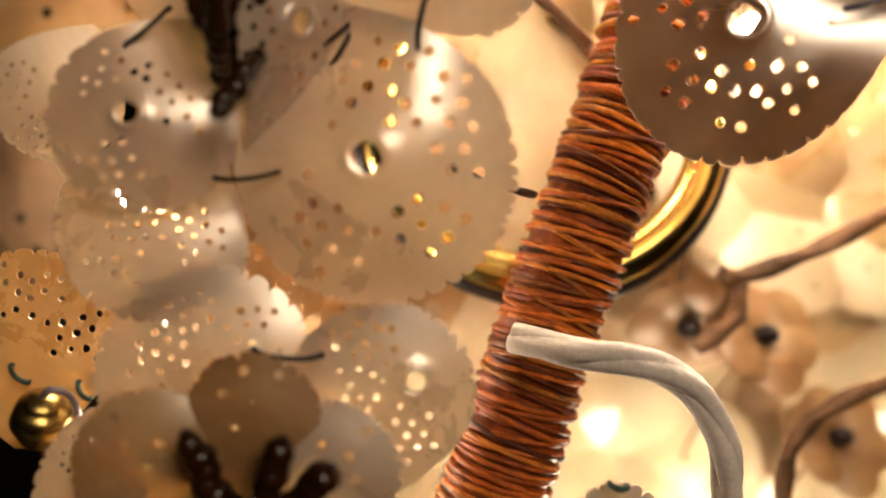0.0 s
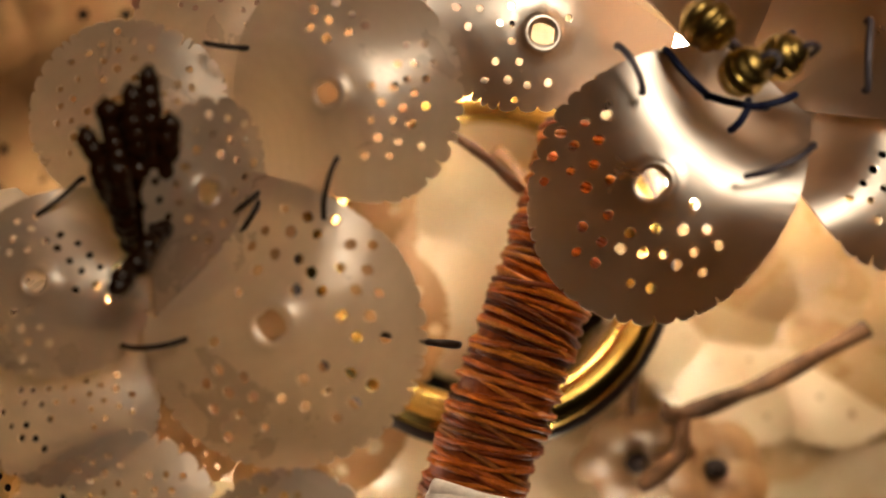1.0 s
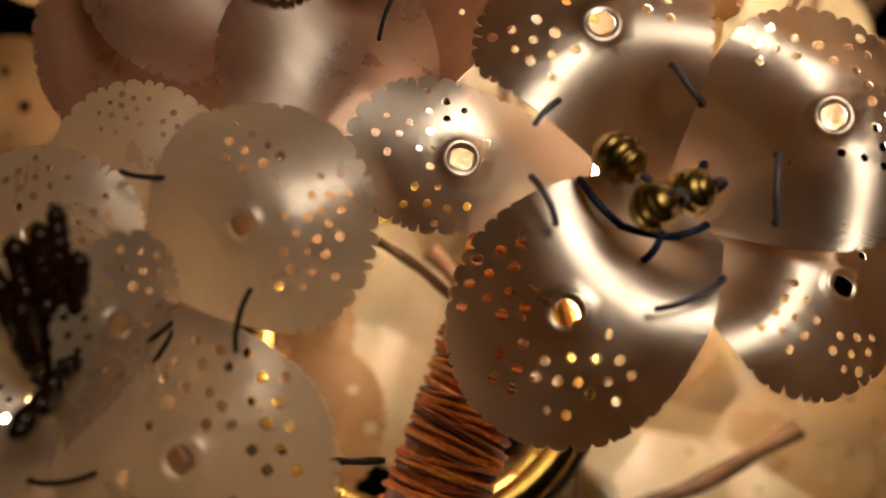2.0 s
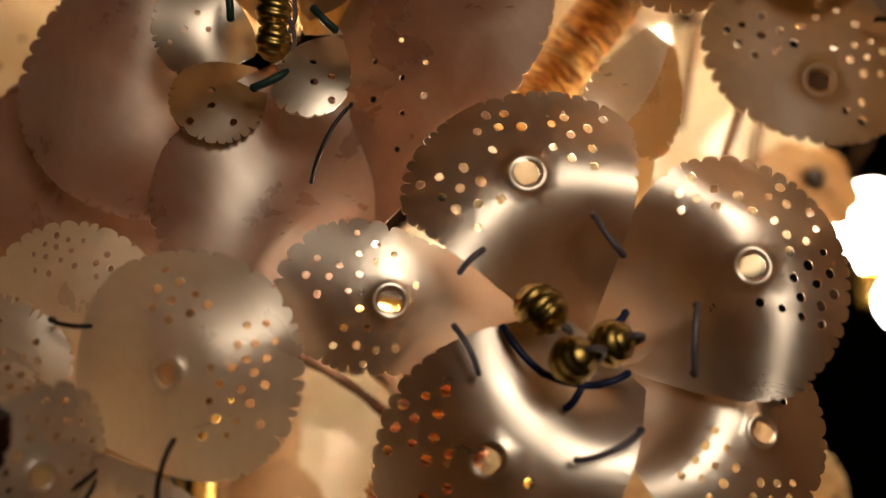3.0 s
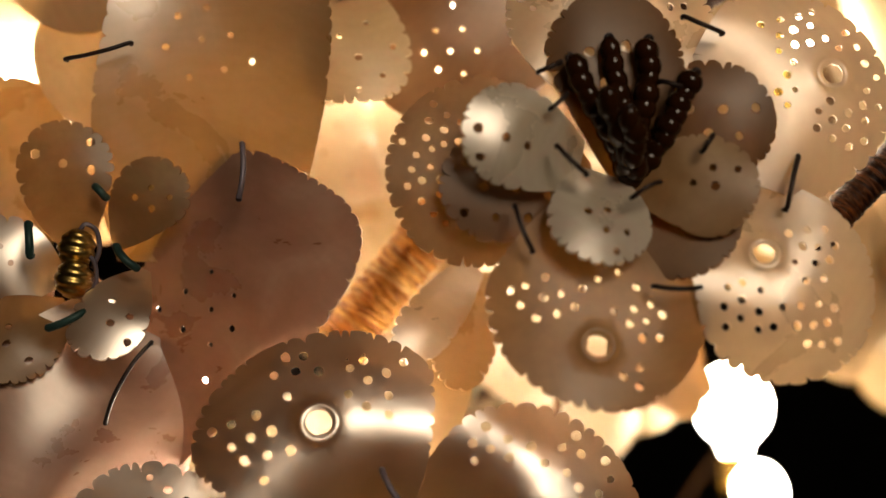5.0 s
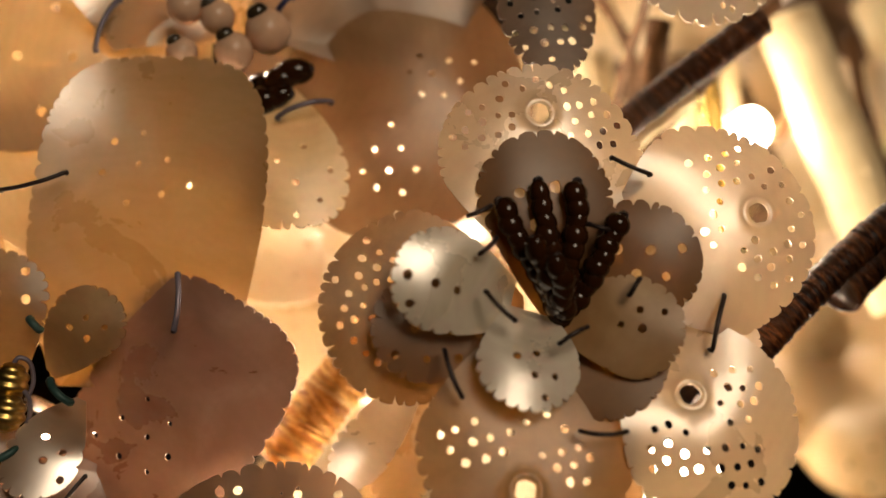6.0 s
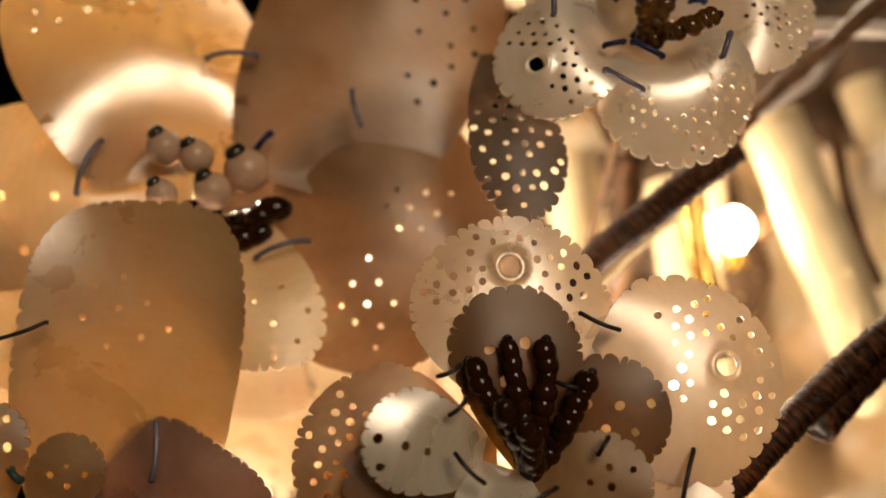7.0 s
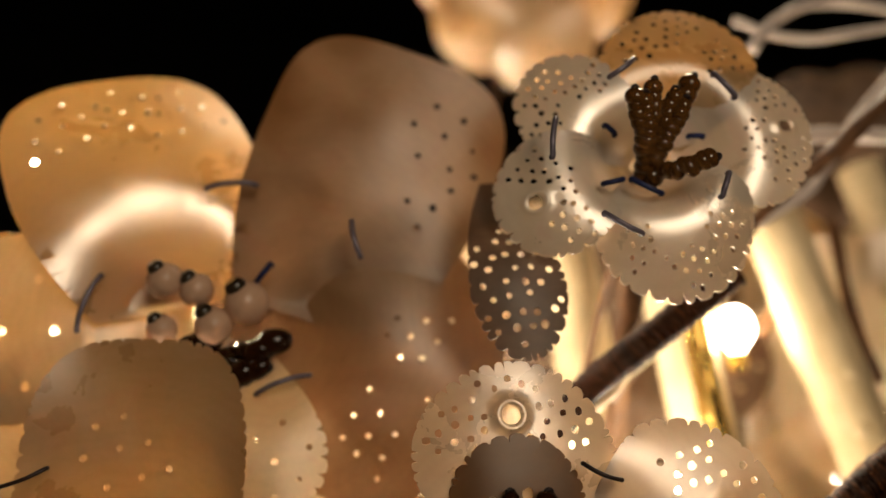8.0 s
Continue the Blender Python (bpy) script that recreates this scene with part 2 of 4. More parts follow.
# ---- shell petals ----
def petal_outline(length, width, rnd, rough_edge, square, foot, full, skew, belly):
    """A shell petal's edge, counted round from its foot: straight-sided wedge, round belly, scalloped rim."""
    m = belly or min(0.64, max(0.42, 1 - 0.5 * width / length))
    power = 2 + 3.5 * square
    side = []
    for k in range(41):
        s = m * k / 40
        ease = (1 - full) * s / m + full * math.sin(math.pi / 2 * s / m)
        side.append((foot + (1 - foot) * ease, s))
    for k in range(1, 61):
        a = math.pi / 2 * k / 60
        side.append((math.cos(a) ** (2 / power), m + (1 - m) * math.sin(a) ** (2 / power)))
    line = [(w * width / 2, q * length) for w, q in side] + [(-w * width / 2, q * length) for w, q in side[-2::-1]]
    line = np.array([(x + skew * width * (y / length) ** 2, y) for x, y in line])
    line[:, 0] += 0.012 * width * np.sin(line[:, 1] / length * 7 + rnd.uniform(0, 6))
    run = np.concatenate(([0.0], np.cumsum(np.hypot(*np.diff(line, axis=0).T))))
    pitch = 0.0026 if length > 0.026 else 0.0021
    at, marks = 0.0, []
    while at < run[-1]:
        step = pitch * rnd.uniform(0.55, 1.75)
        deep = rnd.choice((0.15, 0.5, 0.8, 1.0, 1.3)) * rnd.uniform(0.8, 1.2) * rough_edge * 0.00135 * (pitch / 0.0026)
        lean = rnd.uniform(0.75, 1.3)
        for f in (0.0, 0.07, 0.2, 0.5, 0.8, 0.93):
            if at + f * step < run[-1]:
                marks.append((at + f * step, deep * abs(2 * f ** lean - 1) ** 3.6))
        at += step
    ring = []
    for d, cut in marks:
        x, y = np.interp(d, run, line[:, 0]), np.interp(d, run, line[:, 1])
        x0, y0 = np.interp(d - 0.0008, run, line[:, 0]), np.interp(d - 0.0008, run, line[:, 1])
        x1, y1 = np.interp(d + 0.0008, run, line[:, 0]), np.interp(d + 0.0008, run, line[:, 1])
        n = math.hypot(x1 - x0, y1 - y0) or 1.0
        fade = max(0.0, min(1.0, (y / length - 0.34) * 5))
        ring.append((x - (y1 - y0) / n * cut * fade, y + (x1 - x0) / n * cut * fade))
    return ring


def petal_mesh(length, width, seed, knob, arch, holes, rough_edge, square, rad, cross, foot, full, skew, belly, groups, ridge):
    rnd = random.Random(seed * 7 + 3)
    cy = length * 0.56
    ring = petal_outline(length, width, rnd, rough_edge, square, foot, full, skew, belly)
    steps = len(ring)
    poly = np.array(ring)
    # drilled holes in loose clusters round the boss
    circles = []
    if knob:
        circles.append((knob[0] * length, knob[1] * length, 0.048 * length, 20))
    if holes:
        small = 0.034 if holes <= 6 else rad
        if not groups:
            if holes > 12:
                y = knob[1] if knob else 0.62
                third = holes // 3
                groups = [(-0.27 + rnd.uniform(-0.03, 0.03), y + rnd.uniform(-0.08, 0.04), third), (0.27 + rnd.uniform(-0.03, 0.03), y + rnd.uniform(-0.08, 0.04), third), (rnd.uniform(-0.06, 0.06), min(0.84, y + 0.24), holes - 2 * third)]
            else:
                groups = [(rnd.uniform(-0.08, 0.08), 0.70, holes)]
        gap = (0.080 if holes > 12 else 0.20) * length * (1.0 if rad > 0.015 else 1.25)
        for u, v, n in groups:
            turn = rnd.uniform(-0.5, 0.5)
            spots = []
            for i in range(-6, 7):
                for j in range(-6, 7):
                    x, y = (i + 0.5 * (j % 2)) * gap, j * gap * 0.9
                    x, y = x * math.cos(turn) - y * math.sin(turn), x * math.sin(turn) + y * math.cos(turn)
                    spots.append((math.hypot(x, y) + rnd.uniform(0, 0.9) * gap, u * width + x + rnd.uniform(-0.13, 0.13) * gap, v * length + y + rnd.uniform(-0.13, 0.13) * gap))
            left = n
            for _, x, y in sorted(spots):
                if left == 0:
                    break
                if not 0.25 * length < y or not inside(poly, x * 1.12, cy + (y - cy) * 1.12):
                    continue
                if any((x - p) ** 2 + (y - q) ** 2 < (r * (1.9 if k > 12 else 1.0) + small * length * 1.75) ** 2 for p, q, r, k in circles):
                    continue
                circles.append((x, y, small * length * rnd.uniform(0.82, 1.12), 10))
                left -= 1
    verts = [Vector(q) for q in ring]
    edges = [(i, (i + 1) % steps) for i in range(steps)]
    for u, v, q, n in circles:
        first = len(verts)
        e = rnd.uniform(0.85, 1.15)
        verts += [Vector((u + q * e * math.cos(math.tau * k / n), v + q / e * math.sin(math.tau * k / n))) for k in range(n)]
        edges += [(first + k, first + (k + 1) % n) for k in range(n)]
    if knob:
        for f in (1.18, 1.4, 1.62, 1.9):
            verts += [Vector((knob[0] * length + 0.048 * length * f * math.cos(k), knob[1] * length + 0.048 * length * f * math.sin(k))) for k in np.linspace(0, math.tau, 25)[:-1]]
    g = length / 17
    for i in range(-14, 15):
        for j in range(0, 21):
            x, y = (i + 0.5 * (j % 2)) * g, j * g * 0.87
            if inside(poly, x * 1.03, cy + (y - cy) * 1.03) and all((x - u) ** 2 + (y - v) ** 2 > (q * (2.1 if n > 12 else 1.25)) ** 2 for u, v, q, n in circles):
                verts.append(Vector((x, y)))
    flat, _, faces, _, _, _ = delaunay_2d_cdt(verts, edges, [], 0, 1e-7)
    kept = []
    for f in faces:
        x, y = sum(flat[i].x for i in f) / 3, sum(flat[i].y for i in f) / 3
        if inside(poly, x, y) and all((x - u) ** 2 + (y - v) ** 2 > (q * 0.93) ** 2 for u, v, q, _ in circles):
            kept.append(f)
    thick = 0.00045

    def height(x, y):
        s = y / length
        ring_at = math.hypot(x, y) / length
        z = arch * length * (1 - (math.sqrt((ring_at - ridge) ** 2 * 4 + 0.28) - 0.529) / 0.60)
        z -= cross * width * (2 * x / width) ** 2 * min(1.0, 0.25 + s)
        z += 0.0007 * noise.noise(Vector((x * 60, y * 60, seed * 3.1)))
        if knob:
            r = math.hypot(x - knob[0] * length, y - knob[1] * length) / (0.048 * length)
            z += 0.0006 * math.exp(-((r - 1.36) / 0.38) ** 2)
        return z

    bm = bmesh.new()
    used = sorted({i for f in kept for i in f})
    top = {i: bm.verts.new((flat[i].x, flat[i].y, height(flat[i].x, flat[i].y))) for i in used}
    low = {i: bm.verts.new((flat[i].x, flat[i].y, height(flat[i].x, flat[i].y) - thick)) for i in used}
    count = {}
    for f in kept:
        a, b, c = f
        if (flat[b] - flat[a]).cross(flat[c] - flat[a]) < 0:
            b, c = c, b
        bm.faces.new((top[a], top[b], top[c])).smooth = True
        bm.faces.new((low[c], low[b], low[a])).smooth = True
        for e in ((a, b), (b, c), (c, a)):
            count[e] = count.get(e, 0) + 1
    for a, b in count:
        if (b, a) not in count:
            bm.faces.new((top[b], top[a], low[a], low[b]))
            for pair in ((top[a], top[b]), (low[a], low[b])):
                e = bm.edges.get(pair)
                if e:
                    e.smooth = False
    return bm


def petal(owner, base, tip, width, seed=0, knob=None, look="pearl", arch=0.12, roll=0, holes=34, smooth=0.0, point=0.0, rad=0.0190, cross=0.06, lean=(0.0, -0.07), foot=0.14, full=0.7, skew=0.0, belly=0.0, groups=None, ridge=0.0):
    """A drilled shell petal from base to tip, its outer face turned to the viewer and rolled about its length."""
    base, tip = Vector(base), Vector(tip)
    along = tip - base
    length = along.length
    along.normalize()
    face = Vector((lean[0], -1, lean[1]))
    face = (face - along * face.dot(along)).normalized()
    face = Matrix.Rotation(radians(roll), 3, along) @ face
    side = along.cross(face)
    turn = Matrix((side, along, face)).transposed().to_4x4()
    bm = petal_mesh(length, width, seed, knob, arch, holes, 1 - smooth, point, rad, cross, foot, full, skew, belly, groups, ridge or 0.46 + 0.04 * (seed % 3))
    ob = part("petal", bm, SHELL[look], owner)
    ob.matrix_basis = Matrix.Translation(base - owner.location) @ turn
    return ob


def flower(place, label, stalk=True):
    ob = new("shell_flower")
    ob.location = place
    ob.empty_display_size = 0.01
    tagged(ob, label, "flower")
    if stalk:
        line = spline([(0, 0.002, 0), (0.002, 0.03, -0.004), (0.004, 0.09, -0.03), (0, 0.15, -0.12)], 6)
        part("stalk", smooth(sweep(bmesh.new(), line, 0.0014, 8)), bark_mat, ob, "thin dark bound stalk")
    return ob


def staple(owner, a, b, lift, material, radius):
    """A short bent wire that ties two petals together."""
    a, b = Vector(a) - owner.location, Vector(b) - owner.location
    up = Vector((0, -1, -0.15)) * lift
    sag = (b - a).cross(Vector((0, -1, 0))) * 0.05
    line = spline([a - up * 0.8, a + up * 0.2, a.lerp(b, 0.3) + up + sag, a.lerp(b, 0.7) + up + sag, b + up * 0.2, b - up * 0.8], 5)
    return part("wire_tie", smooth(sweep(bmesh.new(), line, radius, 7)), material, owner)


BEADS = {}


def bead_mesh(radius, material):
    key = (round(radius, 5), material.name)
    if key not in BEADS:
        bm = bmesh.new()
        turned(bm, [(radius * 0.35, -radius * 0.72)] + [(radius * math.cos(a), radius * 0.78 * math.sin(a)) for a in np.linspace(-1.15, 1.15, 9)] + [(radius * 0.35, radius * 0.72)], 14)
        smooth(bm)
        me = bpy.data.meshes.new("bead")
        bm.to_mesh(me)
        bm.free()
        me.materials.append(material)
        BEADS[key] = me
    return BEADS[key]


def stamen(owner, base, tip, count, radius, material, bend):
    """A string of glass beads on a wire that ends in a loop."""
    a, b = Vector(base) - owner.location, Vector(tip) - owner.location
    d = (b - a).normalized()
    out = d.cross(Vector((0, -1, 0))).normalized()
    line = spline([a, a.lerp(b, 0.5) + Vector((0, -bend, -bend * 0.3)), b], 12)
    loop = [b + d * radius * 0.38 * (1 - math.cos(k)) + out * radius * 0.32 * math.sin(k) for k in np.linspace(0, math.tau * 0.95, 14)]
    stalk = part("stamen", smooth(sweep(bmesh.new(), line + loop[1:], radius * 0.20, 6)), dark_wire, owner)
    count = round(count * 1.4)
    me = bead_mesh(radius * 1.12, material)
    rnd = random.Random(int(abs(base[0] + tip[0]) * 1e5))
    for k in range(count):
        f = (k + 0.5) / count * (len(line) - 1)
        i = int(f)
        q = line[i].lerp(line[min(i + 1, len(line) - 1)], f - i)
        way = (line[min(i + 1, len(line) - 1)] - line[max(i - 1, 0)]).normalized()
        s = rnd.uniform(0.78, 1.12)
        q = q + out * rnd.uniform(-0.22, 0.22) * radius
        way = (way + Vector((rnd.uniform(-0.3, 0.3), rnd.uniform(-0.3, 0.3), rnd.uniform(-0.3, 0.3)))).normalized()
        part_of("bead", me, stalk, "", Matrix.Translation(q) @ way.to_track_quat("Z", "Y").to_matrix().to_4x4() @ Matrix.Diagonal((s, s, (b - a).length / count / radius / 0.85, 1)))
    return stalk


def gold_bead(owner, place, radius, axis):
    """A spirally ribbed gold bead with a wire through it."""
    bm = bmesh.new()
    rows, sides = 40, 28
    rings = []
    for i in range(rows + 1):
        a = -1.45 + 2.9 * i / rows
        ring = []
        for k in range(sides):
            h = math.tau * k / sides
            groove = 0.5 + 0.5 * math.cos(5.2 * a * 2 + h)
            r = radius * (1 - 0.13 * groove ** 2) * (1 + 0.025 * math.sin(9 * h + 30 * a))
            ring.append(bm.verts.new((r * math.cos(a) * math.cos(h), r * math.cos(a) * math.sin(h), 1.08 * radius * math.sin(a))))
        rings.append(ring)
    for p, q in zip(rings, rings[1:]):
        for k in range(sides):
            bm.faces.new((p[k], p[(k + 1) % sides], q[(k + 1) % sides], q[k]))
    bm.faces.new(rings[0][::-1])
    bm.faces.new(rings[-1])
    ob = part("gold_bead", smooth(bm), gold_metal, owner, "ribbed antique gold bead")
    ob.matrix_basis = Matrix.Translation(Vector(place) - owner.location) @ Vector(axis).to_track_quat("Z", "Y").to_matrix().to_4x4()
    line = spline([(0, 0, radius * 0.9), (radius * 0.3, 0, radius * 1.35), (radius * 0.9, 0, radius * 1.05), (radius * 1.15, 0, 0), (radius * 0.9, 0, -radius)], 6)
    part("wire", smooth(sweep(bmesh.new(), line, radius * 0.13, 7)), grey_wire, ob)
    return ob


def pearl(owner, place, radius):
    bm = bmesh.new()
    bmesh.ops.create_uvsphere(bm, u_segments=24, v_segments=16, radius=radius)
    ob = part("pearl_bead", smooth(bm), pearl_mat, owner, "cream pearl bead with a dark tip", Vector(place) - owner.location)
    bm = bmesh.new()
    r = radius * 0.50
    turned(bm, [(r * 0.4, -r * 0.7)] + [(r * math.cos(a), r * 0.8 * math.sin(a)) for a in np.linspace(-1.1, 1.1, 8)] + [(r * 0.4, r * 0.7)], 14)
    cap = part("cap_bead", smooth(bm), black_cap, ob, "black glass cap bead")
    cap.matrix_basis = Matrix.Translation((-radius * 0.45, -radius * 0.55, radius * 0.62)) @ Vector((-0.45, -0.5, 0.6)).to_track_quat("Z", "Y").to_matrix().to_4x4()
    return ob


# ---- stems, cords and lamps ----
def cord(name, points, radius, material, label):
    line = spline(points, 14)
    bm = sweep(bmesh.new(), [q - line[0] for q in line], radius, 20, 0.05 if material is not white_cord_mat else 0.03, 0.55, 3 if material is white_cord_mat else 2, len(points))
    ob = part(name, smooth(bm), material, None, "", line[0])
    return tagged(ob, label, "cord" if "cord" in name else "branch")


def wrapped_stem(name, points, radius, material, label):
    line = spline(points, 90)
    top = new(name)
    top.location = line[0]
    tagged(top, label, "stem")
    part("core", smooth(sweep(bmesh.new(), [q - line[0] for q in line], radius * 0.96, 14)), material, top)
    bm = bmesh.new()
    ring = [Vector((radius * math.cos(a), radius * math.sin(a), 0.0006 * math.sin(a))) for a in np.linspace(0, math.tau, 25)]
    sweep(bm, ring, radius * 0.062, 6, 0.5)
    me = bpy.data.meshes.new("cord_turn")
    smooth(bm).to_mesh(me)
    bm.free()
    me.materials.append(material)
    total = 0.0
    rnd = random.Random(5)
    for a, b in zip(line, line[1:]):
        total += (b - a).length
        if total < radius * 0.085:
            continue
        total = 0.0
        way = (b - a).normalized()
        tilt = Matrix.Rotation(rnd.uniform(-0.20, 0.20), 4, "X") @ Matrix.Rotation(rnd.uniform(0, 6.3), 4, "Z")
        s = rnd.uniform(0.965, 1.045)
        part_of("cord_turn", me, top, "", Matrix.Translation(b - line[0]) @ way.to_track_quat("Z", "Y").to_matrix().to_4x4() @ tilt @ Matrix.Scale(s, 4))
    return top


def wooden_stake(points, radius, material, label):
    """A straight peeled stick with a slanted cut end and a few knots."""
    line = spline(points, 12)
    top = new("wooden_stake")
    top.location = line[0]
    tagged(top, label, "stake")
    local = [q - line[0] for q in line]
    bm = bmesh.new()
    sweep(bm, local, radius, 22, 0.10, 0.0, 0, len(points))
    part("shaft", smooth(bm), material, top)
    way = (local[1] - local[0]).normalized()
    bm = bmesh.new()
    turned(bm, [(radius * 0.5, -radius * 0.16), (radius * 0.98, -radius * 0.10), (radius * 1.03, radius * 0.06), (radius * 0.8, radius * 0.10)], 20)
    cap = part("cut_end", smooth(bm), cream_mat, top, "pale cut end of the stick")
    cap.matrix_basis = way.to_track_quat("Z", "Y").to_matrix().to_4x4()
    rnd = random.Random(int(radius * 1e5) + len(points))
    for _ in range(2):
        q = local[rnd.randrange(4, len(local) - 3)]
        bm = bmesh.new()
        turned(bm, [(radius * 0.34, -radius * 0.2), (radius * 0.28, 0), (radius * 0.16, radius * 0.12)], 10)
        knot = part("knot", smooth(bm), material, top)
        out = Vector((rnd.uniform(-0.7, 0.7), -1, 0.1)).normalized()
        knot.matrix_basis = Matrix.Translation(q + out * radius * 0.95) @ out.to_track_quat("Z", "Y").to_matrix().to_4x4()
    return top


def plied_cord(points, radius, material, label):
    """Three cloth strands twisted round one another."""
    line = spline(points, 22)
    top = new("white_cord")
    top.location = line[0]
    tagged(top, label, "cord")
    run = 0.0
    paths = [[], [], []]
    for i, q in enumerate(line):
        d = (line[min(i + 1, len(line) - 1)] - line[max(i - 1, 0)]).normalized()
        run += (q - line[max(i - 1, 0)]).length
        side = d.cross(Vector((0.13, -0.9, 0.4))).normalized()
        up = side.cross(d)
        for k in range(3):
            a = math.tau * k / 3 + run / (radius * 3.2)
            paths[k].append(q - line[0] + (side * math.cos(a) + up * math.sin(a)) * radius * 0.34)
    for k in range(3):
        part("strand", smooth(sweep(bmesh.new(), paths[k], radius * 0.68, 12, 0.06, 0.0, 0, k)), material, top)
    return top


def brass_ring(place, radius, thick):
    top = new("brass_ring")
    top.location = place
    tagged(top, "polished brass ring with a black rim behind the stem", "ring")
    for name, r, t, y, material in (("band", radius, thick, 0.0, brass_mat), ("rim", radius + thick * 0.9, thick * 0.62, 0.003, dark_wire)):
        line = [Vector((r * math.cos(a), 0.012 * math.sin(a) + y, r * math.sin(a))) for a in np.linspace(0, math.tau, 60)]
        part(name, smooth(sweep(bmesh.new(), line, t, 14)), material, top, "black outer rim" if name == "rim" else "")
    return top


def lamp_bulb(place, radius):
    bm = bmesh.new()
    turned(bm, [(radius * 0.3, -radius * 1.5), (radius * 0.42, -radius * 1.2)] + [(radius * math.cos(a), radius * math.sin(a) * 1.1) for a in np.linspace(-1.1, 1.45, 12)], 20)
    ob = part("lamp_bulb", smooth(bm), bulb_mat if radius > 0.005 else small_bulb_mat, None, "", place)
    bm = bmesh.new()
    turned(bm, [(radius * 0.46, -radius * 2.3), (radius * 0.5, -radius * 2.2), (radius * 0.5, -radius * 1.45), (radius * 0.44, -radius * 1.35)], 16)
    part("socket", smooth(bm), brass_mat, ob, "small brass lamp socket")
    return tagged(ob, "glowing warm white lamp bulb among the stems", "lamp", "small lamps in the bouquet")


# ---- the dark room ----
def slab(name, centre, size, label):
    bm = bmesh.new()
    bmesh.ops.create_cube(bm, size=1.0, matrix=Matrix.Diagonal((*size, 1)))
    ob = part(name, bm, wall_mat, None, "", centre)
    return tagged(ob, label, "wall", "", "structure")


slab("floor", (0, 0, -0.05), (6, 6, 0.1), "dark gallery floor")
slab("ceiling", (0, 0, 3.05), (6, 6, 0.1), "dark gallery ceiling")
slab("wall_north", (0, 3.05, 1.5), (6, 0.1, 3), "dark gallery wall")
slab("wall_south", (0, -3.05, 1.5), (6, 0.1, 3), "dark gallery wall")
slab("wall_east", (3.05, 0, 1.5), (0.1, 6, 3), "dark gallery wall")
slab("wall_west", (-3.05, 0, 1.5), (0.1, 6, 3), "dark gallery wall")

# ---- flowers further back ----
def back_flower(look, label, seed, holes):
    """A big open flower of six petals, flat to the viewer, round its own centre."""
    top = tagged(flower((0, 0, 0), label), group="flowers deep among the stems")
    for k in range(6):
        a = math.tau * (k + 0.15 * (seed % 3)) / 6
        way = Vector((math.cos(a), 0, math.sin(a)))
        petal(top, way * -0.003 + Vector((0, 0.004, 0)), way * (0.044 + 0.004 * (k % 2)) + Vector((0, -0.006, 0)), 0.044, seed=seed + k, look=look, arch=0.14, holes=holes)
    if look == "pink":
        gold_bead(top, (0, -0.005, 0), 0.006, (0.2, -1, 0.1))
    return top


# ---- flowers, stems, lamps ----

white_flower = flower((-0.0350, 0.1760, 1.2310), 'cream white drilled shell flower with dark beaded stamens')
petal(white_flower, (-0.0281, 0.1770, 1.2384), (0.0050, 0.1710, 1.1959), 0.0482, seed=1, look='white', knob=(0.0, 0.55), groups=[(-0.28, 0.62, 12), (0.27, 0.62, 10), (0.0, 0.8, 9), (-0.3, 0.42, 12)], foot=0.3, lean=(-0.04, -0.1), cross=0.1, arch=0.19)
petal(white_flower, (-0.0190, 0.1740, 1.2460), (0.0180, 0.1700, 1.2660), 0.0434, seed=2, knob=(0.0, 0.45), look='white', groups=[(0.22, 0.62, 14), (-0.25, 0.6, 9), (0.05, 0.82, 7)], lean=(-0.04, -0.08), cross=0.09, arch=0.17)
petal(white_flower, (-0.0190, 0.1810, 1.2520), (-0.0300, 0.1780, 1.2830), 0.0327, seed=3, look='white', arch=0.1)
petal(white_flower, (-0.0310, 0.1700, 1.2160), (-0.0190, 0.1620, 1.2530), 0.0225, seed=4, knob=(0, 0.6), look='white', arch=0.08, roll=44, lean=(0.0, -0.07))
petal(white_flower, (-0.0320, 0.1760, 1.2320), (-0.0440, 0.1720, 1.2690), 0.0359, seed=5, knob=(0, 0.6), look='white', arch=0.1)
petal(white_flower, (-0.0380, 0.1740, 1.2380), (-0.0570, 0.1660, 1.2090), 0.0329, seed=6, knob=(0.05, 0.6), look='white', arch=0.17, groups=[(-0.1, 0.45, 10), (0.2, 0.5, 10), (0.0, 0.8, 10)], rad=0.019)
petal(white_flower, (-0.0441, 0.1790, 1.2198), (-0.0533, 0.1720, 1.1888), 0.0342, seed=7, look='white', arch=0.12, knob=(0.18, 0.42), foot=0.35, groups=[(0.05, 0.52, 12), (-0.22, 0.5, 12), (0.1, 0.72, 7)])
petal(white_flower, (-0.0600, 0.1820, 1.2400), (-0.0730, 0.1780, 1.2180), 0.0250, seed=8, look='white', roll=-40, arch=0.1)
petal(white_flower, (-0.0400, 0.1890, 1.2160), (-0.0250, 0.1860, 1.1870), 0.0223, seed=9, look='dull', arch=0.1)
staple(white_flower, (-0.0010, 0.1650, 1.2430), (-0.0030, 0.1650, 1.2330), 0.0012, dark_wire, 0.00045)
staple(white_flower, (-0.0360, 0.1650, 1.2120), (-0.0260, 0.1650, 1.2130), 0.0012, dark_wire, 0.00045)
staple(white_flower, (-0.0510, 0.1660, 1.2340), (-0.0440, 0.1660, 1.2400), 0.0012, dark_wire, 0.00045)
staple(white_flower, (-0.0240, 0.1680, 1.2640), (-0.0160, 0.1680, 1.2630), 0.0020, dark_wire, 0.00045)
